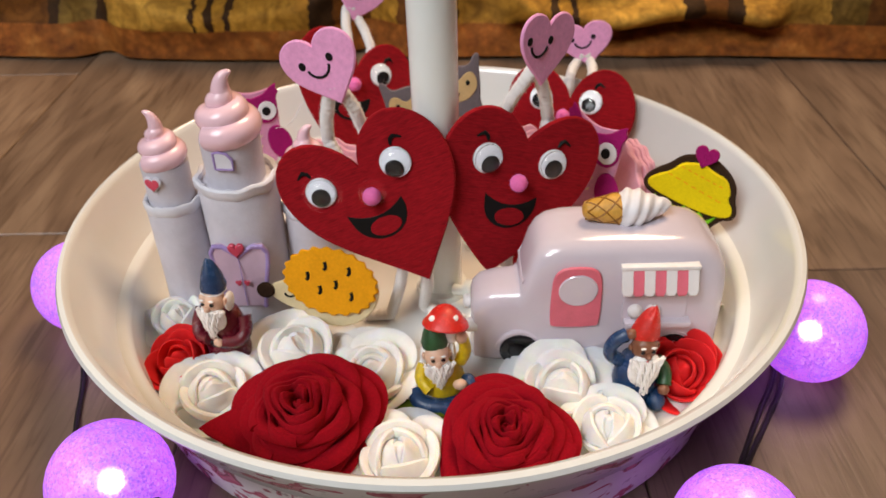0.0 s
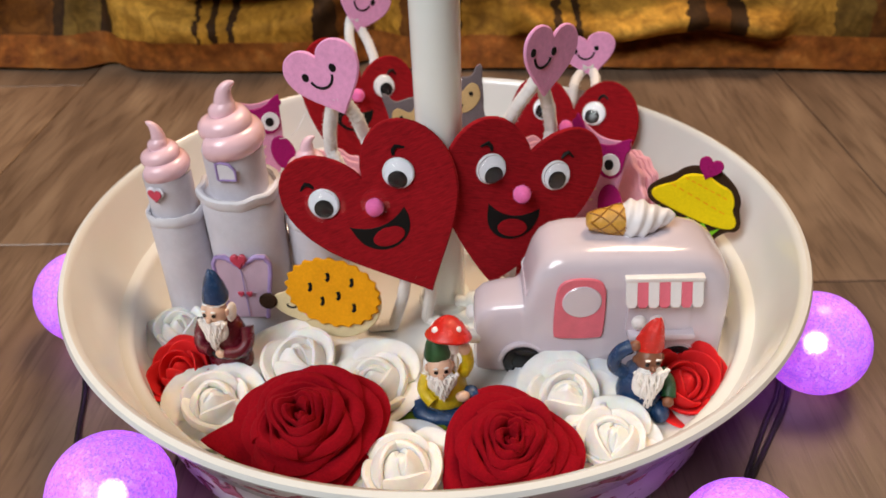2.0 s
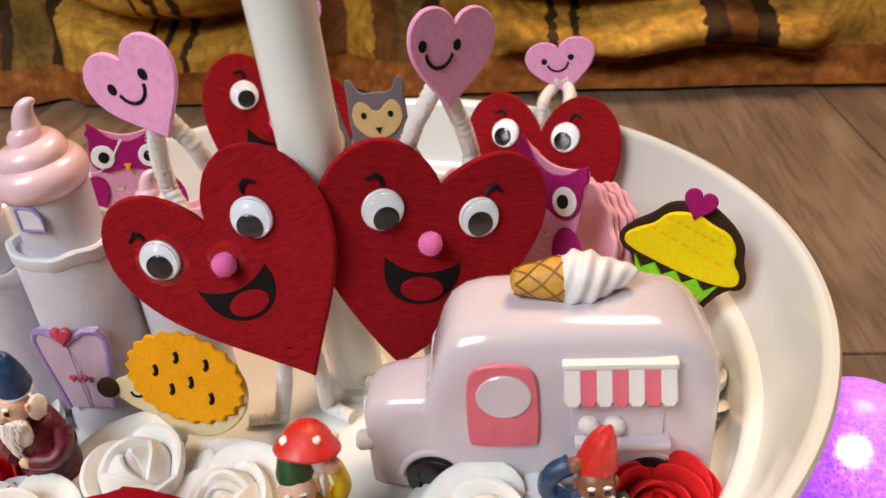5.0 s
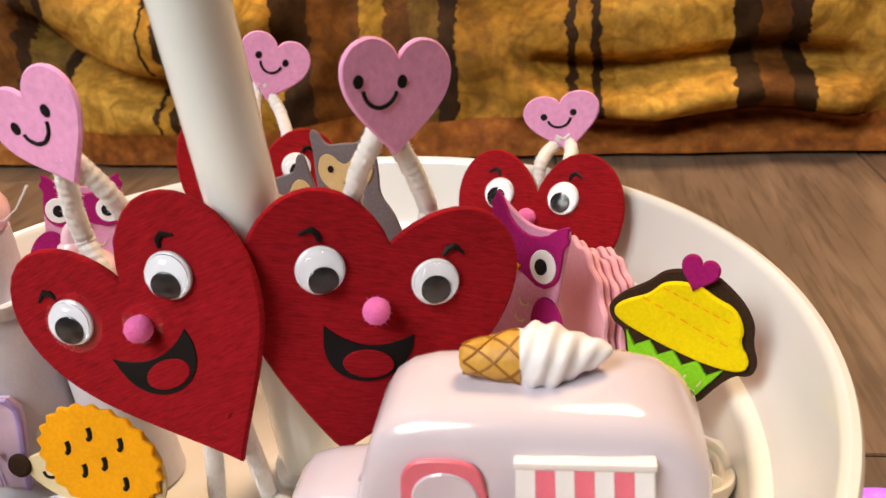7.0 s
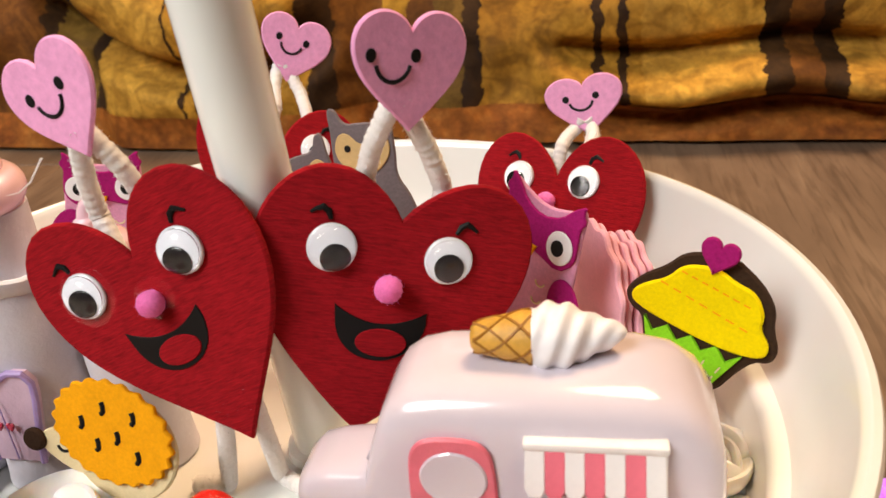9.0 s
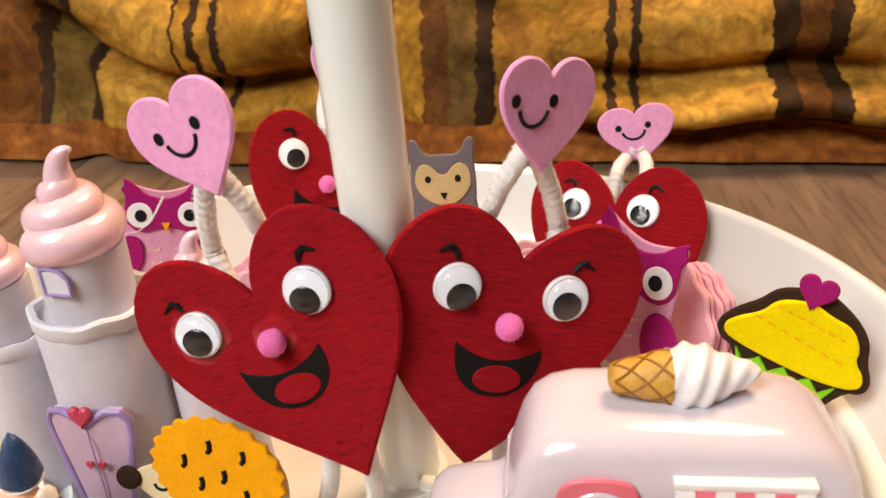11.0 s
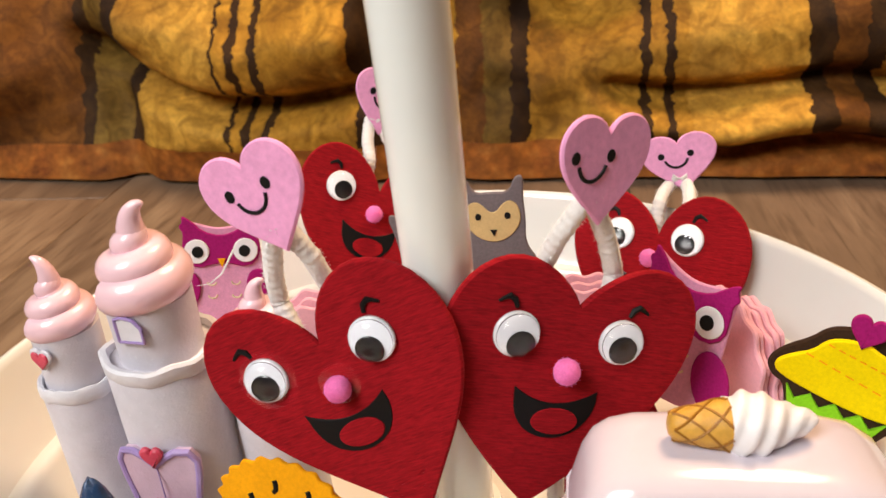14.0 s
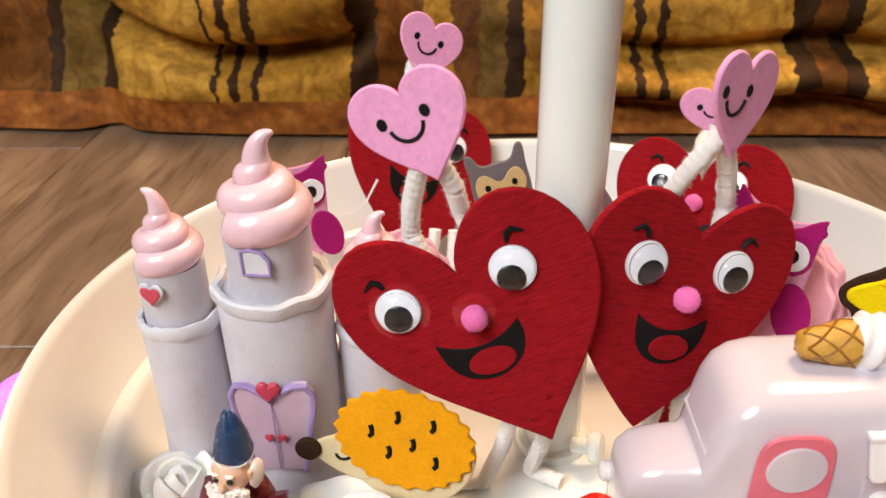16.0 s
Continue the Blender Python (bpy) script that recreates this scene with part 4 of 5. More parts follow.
for dx in (-0.0060, 0.0010):
    onside(part("sundae", ball((0, 0, 0), (0.0030, 0.0034, 0.0025), 14), TRUCK_WHITE, truck, "tiny white sundae"), 0.0870 + dx, 0.0405, -0.0012)
for x in (0.0365, 0.0980):
    wheel = part("wheel", lathe([(0.0040, -0.0012), (0.0066, -0.0014), (0.0078, -0.0006), (0.0080, 0.0010), (0.0074, 0.0022), (0.0048, 0.0024), (0.0040, 0.0014), (0, 0.0016)], 28), BLACK_GLOSS, truck, "black painted wheel")
    wheel.matrix_local = basis((x, -0.0500, 0.0195), (1, 0, 0), (0, 0, 1))
    part("wheel_arch", tube([(0.0090 * math.cos(a), 0.0090 * math.sin(a), 0.0004) for a in (radians(5 + 17 * i) for i in range(11))], 0.0012, 8), TRUCK_PAINT, wheel)
for y in (-0.0455, -0.0300):
    lamp = part("headlight", lathe([(0.0026, -0.002), (0.0030, 0.0005), (0.0030, 0.0022), (0.0022, 0.0032), (0, 0.0036)], 18), TRUCK_WHITE, truck)
    lamp.matrix_local = pose(0.0176, y, 0.0290, 0, -90, 0)
ws = part("windscreen", plate([(-0.011, 0.0), (0.011, 0.0), (0.0095, 0.0160), (-0.0095, 0.0160)][::-1], 0, 0.0008, 0.0003), TRUCK_PAINT, truck, "pale pink moulded windscreen")
ws.matrix_local = basis((0.0382, -0.0360, 0.0505), (0, -1, 0), (0.43, 0, 0.90))
part("screen_rim", tube([(-0.011, 0, 0.0008), (0.011, 0, 0.0008), (0.0095, 0.0160, 0.0008), (-0.0095, 0.0160, 0.0008), (-0.011, 0, 0.0008)], 0.0005, 6), TRUCK_PAINT, ws)

# the ice-cream cone lying on the roof
cone = thing("ice_cream_cone", basis((0.0610, -0.0330, 0.0752), (0.985, 0.10, -0.04), (-0.1, 0.985, 0)), "small golden waffle cone with white cream on the truck roof", "ornament")
part("waffle_cone", lathe([(0.0, -0.0002), (0.0022, 0.0001), (0.0036, 0.0012), (0.0048, 0.006), (0.0064, 0.0135), (0.0054, 0.0150), (0, 0.0150)], 28, turn=pose(0, 0, 0, 0, 90, 0)), CONE_PAINT, cone, "golden brown waffle cone")
for s in (-1, 1):
    for k in range(5):
        a0 = radians(72 * k)
        part("waffle_rib", tube([((0.0008 + 0.0128 * t), (0.0034 + 0.0030 * t) * math.sin(a0 + s * 2.3 * t), (0.0034 + 0.0030 * t) * math.cos(a0 + s * 2.3 * t)) for t in (i / 9 for i in range(10))], 0.00042, 5), CONE_GROOVE, cone)
bm = bmesh.new()
rn = 60
rings = []
for i in range(rn + 1):
    t = i / rn
    x = 0.0135 + 0.0215 * t
    r = 0.0068 * (1 - t ** 2.0) ** 0.62 * (0.9 + 0.25 * math.sin(math.pi * min(1, t * 1.6))) + 0.0003
    cz = 0.0012 * t * t
    rings.append([bm.verts.new((x, r * (1 + 0.075 * math.sin(3 * a + 26 * t)) * math.cos(a), cz + r * (1 + 0.075 * math.sin(3 * a + 26 * t)) * math.sin(a))) for a in (2 * math.pi * j / 30 for j in range(30))])
for a, b in zip(rings, rings[1:]):
    ring_faces(bm, a, b)
bm.faces.new(rings[0][::-1])
bm.faces.new(rings[-1])
part("cream_swirl", bm, CREAM_PAINT, cone, "white twisted cream")


# ---- flat felt toys ----
# hedgehog
hog = thing("felt_hedgehog", basis((-0.0404, -0.0322, 0.0190), (0.98, -0.1715, 0.097), (-0.044, 0.288, 0.957)) @ Matrix.Scale(0.965, 4), "felt hedgehog with golden orange spines and cream face", "felt toy")
part("cream_body", plate(oval(0.002, 0.0165, 0.0195, 0.0165, 40) , 0, 0.0018, 0.0005), CREAM_FELT, hog, "cream felt underside")
snout = [(-0.0300, 0.0165), (-0.0280, 0.0195), (-0.0220, 0.0215), (-0.0140, 0.0240), (-0.0080, 0.0140), (-0.0100, 0.0070), (-0.0180, 0.0080), (-0.0260, 0.0125)]
part("snout", plate(smooth_loop(snout[::-1]), 0.0003, 0.0019, 0.0005), CREAM_FELT, hog, "cream felt snout")
part("spine_coat", plate(oval(0.0005, 0.0215, 0.0212, 0.0152, 132, 0.035, 22, -12), 0.0019, 0.0018, 0.0004), ORANGE_FELT, hog, "scalloped golden orange felt")
for x, y in ((-0.0095, 0.0245), (-0.001, 0.0290), (0.0095, 0.0265), (-0.0045, 0.0180), (0.0030, 0.0205), (0.0095, 0.0150)):
    part("spine_mark", tube([(x - 0.0004, y - 0.0018, 0.0036), (x + 0.0005, y - 0.0010, 0.0036), (x + 0.0006, y + 0.0006, 0.0036), (x + 0.0002, y + 0.0018, 0.0036)], 0.00085, 6), BLACK_INK, hog, "dark brown printed mark")
part("nose", plate(oval(-0.0300, 0.0172, 0.0042, 0.0036, 24), 0.0016, 0.0022, 0.0007), BROWN_FELT, hog, "dark brown round nose")
part("closed_eye", tube([(-0.0190 + 0.0024 * math.cos(a), 0.0158 - 0.0018 * math.sin(a), 0.0022) for a in (math.pi * i / 10 for i in range(11))], 0.0005, 6), BLACK_INK, hog)
part("cheek", plate(oval(-0.0118, 0.0120, 0.0020, 0.0016, 18), 0.0021, 0.0004, 0.0001), POMPOM, hog)

# cupcake
cup = thing("felt_cupcake", basis((0.1133, 0.0127, 0.0360), (0.894, -0.402, -0.201), (0.26, 0.10, 0.96), -1.5), "felt cupcake with yellow icing, green case and purple heart", "felt toy")
cup_back = [(-0.0105, -0.0060), (0.0085, -0.0060), (0.0155, 0.0110), (0.0205, 0.0125), (0.0215, 0.0165), (0.0180, 0.0220), (0.0170, 0.0270), (0.0130, 0.0315), (0.0080, 0.0345), (0.0020, 0.0370),
            (-0.0060, 0.0350), (-0.0110, 0.0325), (-0.0140, 0.0275), (-0.0195, 0.0225), (-0.0230, 0.0165), (-0.0200, 0.0120), (-0.0150, 0.0110)]
part("backing", plate(smooth_loop(cup_back), -0.0012, 0.0024, 0.0006), BROWN_FELT, cup, "dark brown felt backing")
teeth = [(-0.0084, -0.0045), (0.0066, -0.0045)]
for k in range(9):
    x = 0.0135 - 0.0285 * k / 8
    teeth.append((x, 0.0118 if k % 2 == 0 else 0.0086))
part("case", plate(teeth, 0.0012, 0.0014, 0.0003), GREEN_FELT, cup, "lime green zigzag case")
for k in range(5):
    x0, x1 = -0.0072 + 0.0034 * k, -0.0092 + 0.0048 * k
    for j in range(3):
        t = 0.1 + 0.27 * j
        part("stitch", tube([(x0 + (x1 - x0) * t, -0.0035 + 0.0125 * t, 0.0026), (x0 + (x1 - x0) * (t + 0.17), -0.0035 + 0.0125 * (t + 0.17), 0.0026)], 0.00028, 5), CREAM_FELT, cup)
ice = [(-0.0185, 0.0140), (-0.0040, 0.0122), (0.0100, 0.0118), (0.0188, 0.0138), (0.0190, 0.0180), (0.0150, 0.0215), (0.0150, 0.0255), (0.0110, 0.0305), (0.0050, 0.0312), (0.0000, 0.0330), (-0.0060, 0.0318),
       (-0.0100, 0.0295), (-0.0122, 0.0250), (-0.0172, 0.0215), (-0.0208, 0.0175)]
part("icing", plate(smooth_loop(ice), 0.0012, 0.0022, 0.0006), YELLOW_FELT, cup, "bright yellow felt icing")
for (xa, ya), (xb, yb) in (((-0.0135, 0.0238), (0.0140, 0.0195)), ((-0.0090, 0.0288), (0.0120, 0.0262))):
    for k in range(7):
        t = k / 7
        part("stitch", tube([(xa + (xb - xa) * t, ya + (yb - ya) * t, 0.0034), (xa + (xb - xa) * (t + 0.085), ya + (yb - ya) * (t + 0.085), 0.0034)], 0.0003, 5), ORANGE_FELT, cup)
part("heart_topper", plate([(x - 0.0012, y + 0.0312) for x, y in heart_pts(0.0105, 0.0100, 0.0082)], 0.0030, 0.0018, 0.0005), MAGENTA_FELT, cup, "purple felt heart")


def seated(spot, local, right, up, roll):
    """A frame in which the local point comes to lie at the spot."""
    m = basis((0, 0, 0), right, up, roll)
    m.translation = Vector(spot) - m.to_3x3() @ Vector(local)
    return m


def owl(m, label, group="felt owls"):
    """A purple felt owl with ears, ringed eyes, wings and a pale belly."""
    o = thing("felt_owl", m, label, "felt toy", group)
    part("belly", plate(smooth_loop([(-0.014, 0), (0.014, 0), (0.019, 0.012), (0.0185, 0.030), (0.0170, 0.0430), (0.0170, 0.0530), (0.0110, 0.0500), (0, 0.0470), (-0.0110, 0.0500), (-0.0170, 0.0530), (-0.0170, 0.0430), (-0.0185, 0.030), (-0.019, 0.012)]), 0, 0.0018, 0.0005), LILAC_FELT, o, "lilac pink felt body")
    part("head", plate(smooth_loop([(-0.0020, 0.0310), (0.0020, 0.0310), (0.0120, 0.0285), (0.0178, 0.0340), (0.0172, 0.0420), (0.0165, 0.0460), (0.0185, 0.0490), (0.0165, 0.0510), (0.0170, 0.0545), (0.0125, 0.0515), (0.0080, 0.0465), (0, 0.0440),
                                     (-0.0080, 0.0465), (-0.0125, 0.0515), (-0.0170, 0.0545), (-0.0165, 0.0510), (-0.0185, 0.0490), (-0.0165, 0.0460), (-0.0172, 0.0420), (-0.0178, 0.0340), (-0.0120, 0.0285)], 1), 0.0018, 0.0014, 0.0004), MAGENTA_FELT, o, "magenta felt head with tufted ears")
    for s in (-1, 1):
        part("wing", plate(oval(s * 0.0185, 0.0165, 0.0072, 0.0115, 26, tilt=s * 22), 0.0018, 0.0014, 0.0004), MAGENTA_FELT, o, "magenta felt wing")
        e = part("eye_ring", plate(oval(s * 0.0110, 0.0372, 0.0056, 0.0058, 26), 0.0032, 0.0008, 0.0003), CREAM_PAINT, o, "white eye ring")
        part("eye_pupil", plate(oval(s * 0.0105, 0.0370, 0.0026, 0.0028, 20), 0.0038, 0.0007, 0.0002), BLACK_INK, e)
        for j in range(2):
            part("feather_mark", tube([(s * 0.0055 + 0.0020 * math.cos(a), 0.0215 - 0.0065 * j - 0.0016 * math.sin(a), 0.0019) for a in (math.pi * i / 8 for i in range(9))], 0.0004, 5), CREAM_FELT, o)
    part("beak", plate([(-0.0018, 0.0335), (0.0, 0.0290), (0.0018, 0.0335)], 0.0032, 0.0010, 0.0003), ORANGE_FELT, o)
    return o


owl(seated((-0.0881, 0.0633, 0.0747), (0, 0.0370 * 0.8, 0.003), (0.92, 0.25, -0.10), (0, 0.15, 0.98), 0) @ Matrix.Scale(0.8, 4), "purple and lilac felt owl behind the castle")
owl(seated((0.0784, 0.0186, 0.0717), (0.0105, 0.0370, 0.0035), (0.76, -0.65, 0), (0.1, 0.2, 0.97), -9) @ Matrix.Translation((0.0105 * 0.14, 0.037 * 0.14, 0)) @ Matrix.Scale(0.86, 4), "purple and lilac felt owl beside the red heart")


def grey_owl(m, label):
    o = thing("felt_owl", m, label, "felt toy", "grey felt owls")
    part("body", plate(smooth_loop([(-0.015, 0), (0.015, 0), (0.0200, 0.014), (0.0170, 0.026), (0.0120, 0.0335), (0.0128, 0.043), (0.0122, 0.0520), (0.0130, 0.0610), (0.0095, 0.0610), (0.0068, 0.0545), (0, 0.0550), (-0.0068, 0.0545), (-0.0095, 0.0610), (-0.0130, 0.0610), (-0.0122, 0.0520), (-0.0128, 0.043), (-0.0120, 0.0335), (-0.0170, 0.026), (-0.0200, 0.014)], 2), 0, 0.0020, 0.0005), GREY_FELT, o, "grey felt body with ears")
    part("belly", plate(oval(0, 0.0150, 0.0095, 0.0115, 26), 0.0019, 0.0008, 0.0003), TAN_FELT, o, "tan felt belly")
    part("face", plate(smooth_loop([(0, 0.0345), (0.0065, 0.0365), (0.0115, 0.0430), (0.0100, 0.0505), (0.0055, 0.0520), (0, 0.0455), (-0.0055, 0.0520), (-0.0100, 0.0505), (-0.0115, 0.0430), (-0.0065, 0.0365)]), 0.0019, 0.0008, 0.0003), TAN_FELT, o, "tan heart-shaped face")
    for s in (-1, 1):
        part("eye", plate(oval(s * 0.0058, 0.0455, 0.0012, 0.0014, 14), 0.0026, 0.0005, 0.0001), BLACK_INK, o)
    part("beak", plate([(-0.0014, 0.0400), (0, 0.0372), (0.0014, 0.0400)], 0.0026, 0.0006, 0.0001), BLACK_INK, o)
    return o


grey_owl(seated((0.0137, 0.0577, 0.0895), (0, 0.0455 * 0.86, 0.0025), (0.998, -0.02, 0.05), (0, 0.15, 0.99), 0) @ Matrix.Scale(0.86, 4), "grey felt owl with tan face behind the pole")
grey_owl(seated((-0.0115, 0.0640, 0.0815), (0, 0.0440, 0.0025), (0.97, 0.1, 0), (0, 0.15, 0.99), 14) @ Matrix.Scale(0.86, 4), "grey felt owl with tan face, tilted")


# ---- scalloped pink felt stacks ----
def scallop_stack(m, n, r, material, label):
    o = thing("felt_scallop_stack", m, label, "felt decoration", "pink scalloped stacks")
    for k in range(n):
        rk = r * (1 - 0.05 * k)
        part("layer", plate(oval(0.0012 * math.sin(k * 2.1), 0.0010 * math.cos(k * 1.7) + r, rk, rk * 1.05, 112, 0.035, 14), k * 0.0032, 0.0020, 0.0005), material, o)
    return o


scallop_stack(basis((0.0850, 0.0420, 0.0150), (-0.35, 0.93, 0), (0.05, 0.1, 0.98)), 5, 0.0250, PALE_PINK_FELT, "stack of pale pink scalloped felt layers")
scallop_stack(basis((0.0460, 0.0500, 0.0180), (0.98, 0.1, 0), (0, 0.3, 0.95)), 3, 0.0230, PALE_PINK_FELT, "pale pink scalloped felt rounds at the back")
scallop_stack(basis((-0.0500, 0.0480, 0.0150), (0.98, 0.1, 0), (0, 0.2, 0.97)), 3, 0.0230, PALE_PINK_FELT, "pale pink scalloped felt rounds behind the castle")

# a spare felt heart tucked in between the pole and the truck
spare = part("felt_heart", plate(heart_pts(0.044, 0.044, 0.038), 0, 0.0022, 0.0006), RED_FELT)
spare.matrix_world = basis((0.0400, 0.0010, 0.0100), (0.95, 0.3, 0), (0, 0.30, 0.95), -14)
tagged(spare, "dark red felt heart tucked behind the pole", "heart decoration")


# ---- roses ----
def petal_mesh(w, h, wrap, curl, th, seed, nu=14, nv=7):
    """A rounded petal: base at the origin, rising along z, wrapped round the z axis, its lip curled outwards."""
    rnd = random.Random(seed)
    ph = rnd.uniform(0, 6)
    bm = bmesh.new()

    def at(rho, phi, off):
        y = w * rho * math.cos(phi)
        v = 0.5 + 0.5 * rho * math.sin(phi)
        a = y / wrap
        rad = wrap * (0.62 + 0.40 * v ** 0.7) + h * curl * max(0, v - 0.55) ** 2 * 1.5 + off * (1 - 0.6 * rho ** 4) + 0.03 * w * math.sin(2.5 * y / w + ph) * v
        z = h * (v - 0.5 * curl * max(0, v - 0.62) ** 2)
        return Vector((rad * math.cos(a), rad * math.sin(a), z))

    sides = []
    for off in (0, th):
        mid = bm.verts.new(at(0, 0, off))
        rings = [[bm.verts.new(at(j / nv, 2 * math.pi * i / (2 * nu), off)) for i in range(2 * nu)] for j in range(1, nv + 1)]
        for i in range(2 * nu):
            bm.faces.new((mid, rings[0][i], rings[0][(i + 1) % (2 * nu)]))
        for p, q in zip(rings, rings[1:]):
            ring_faces(bm, p, q)
        sides.append(rings[-1])
    ring_faces(bm, sides[0], sides[1])
    return bm


def rose_petal(r_low, r_belly, r_top, h, half, th, seed, nu=18, nv=10, point=0.0, lap=0.045, curl=0.0, deep=0.0):
    """A cupped foam petal round the z axis: thick, with a rounded lip, one side standing farther out so that it laps over its neighbour."""
    rnd = random.Random(seed)
    ph = rnd.uniform(0, 6)
    bm = bmesh.new()

    def at(u, v, off):
        a = half * u
        top = (1 - abs(u) ** 2.4) ** 0.5 * (1 - point * abs(u) ** 1.2)
        w = v * (0.12 + 0.88 * top)
        rad = (1 - w) ** 2 * r_low + 2 * w * (1 - w) * r_belly + w * w * r_top
        rad *= 1 + lap * u + 0.025 * math.sin(3 * u + ph) * w
        thin = 1 - 0.75 * v ** 6
        rad += off * thin
        z = h * w * (1 + 0.03 * math.sin(2 * u + ph)) - h * curl * w ** 4
        rad += h * curl * 0.5 * w ** 4
        return Vector((rad * math.cos(a), rad * math.sin(a), z))

    skin = [[[bm.verts.new(at(-1 + 2 * i / nu, j / nv, off)) for j in range(nv + 1)] for i in range(nu + 1)] for off in (-deep, th)]
    for k, g in enumerate(skin):
        for p, q in zip(g, g[1:]):
            for j in range(nv):
                f = (p[j], q[j], q[j + 1], p[j + 1])
                bm.faces.new(f if k else f[::-1])
    inn, out = skin
    for i in range(nu):
        bm.faces.new((inn[i][nv], inn[i + 1][nv], out[i + 1][nv], out[i][nv]))
        bm.faces.new((inn[i][0], out[i][0], out[i + 1][0], inn[i + 1][0]))
    for e in (0, nu):
        for j in range(nv):
            bm.faces.new((inn[e][j], out[e][j], out[e][j + 1], inn[e][j + 1]))
    return bm


def foam_rose(name, m, r, material, label, group, seed, pointed=False):
    """A foam rose: a wound bud, cupped inner petals that lap over one another, and wide outer petals that lie open."""
    rnd = random.Random(seed)
    o = thing(name, m, label, "flower", group)
    h = r * (1.0 if pointed else 0.94)
    room = (0.1285 - math.hypot(m.translation.x, m.translation.y)) / r
    if pointed:
        core = (0.34, 0.44, 0.0, 1.0)
        rows = ((2, 0.36, 0.46, 0.20, 1.02, 105, 0.10, 0.0), (3, 0.40, 0.62, 0.46, 0.98, 76, 0.15, 0.02), (3, 0.44, 0.80, 0.76, 0.90, 70, 0.25, 0.06),
                (4, 0.44, 0.95, 1.00, 0.76, 60, 0.40, 0.10), (4, 0.40, 1.02, 1.10, 0.55, 54, 0.45, 0.10))
    else:
        core = (0.36, 0.48, 0.0, 1.0)
        rows = ((2, 0.37, 0.52, 0.08, 1.03, 112, 0.05, 0.0), (3, 0.40, 0.62, 0.34, 0.98, 82, 0.0, 0.02), (3, 0.40, 0.74, 0.66, 0.84, 76, 0.0, 0.06),
                (3, 0.36, 0.88, 1.08, 0.56, 70, 0.0, 0.14), (3, 0.30, 0.85, min(1.34, max(1.08, room)), 0.30, 62, 0.0, 0.14))
    prof = [(r * ((1 - w) ** 2 * core[0] + 2 * w * (1 - w) * core[1] + w * w * core[2]), h * w * core[3]) for w in (i / 10 for i in range(11))]
    part("bud", lathe([(0, 0)] + prof[:-1] + [(0, h)], 24), material, o)
    for k, (cnt, lo, belly, top, ht, half, point, curl) in enumerate(rows):
        mesh = None
        for i in range(cnt):
            a = 360 * i / cnt + rnd.uniform(-14, 14) + k * 47 + seed * 37
            if mesh is None:
                p = part("petal", rose_petal(r * lo, r * belly, r * top, h * ht, radians(half), r * 0.05, seed + k, point=point, lap=0.07 if k < 3 else 0.04, curl=curl, deep=r * ((0.08 if pointed else 0.17) if k < len(rows) - 1 else 0.02)), material, o)
                mesh = p.data
            else:
                p = new("petal", mesh)
                p.parent = o
            p.matrix_local = pose(0, 0, 0, 0, 0, a) @ pose(0, 0, 0, 0, rnd.uniform(-5, 5) if k > 1 else 0, 0) @ Matrix.Scale(rnd.uniform(0.94, 1.04), 4)
    return o


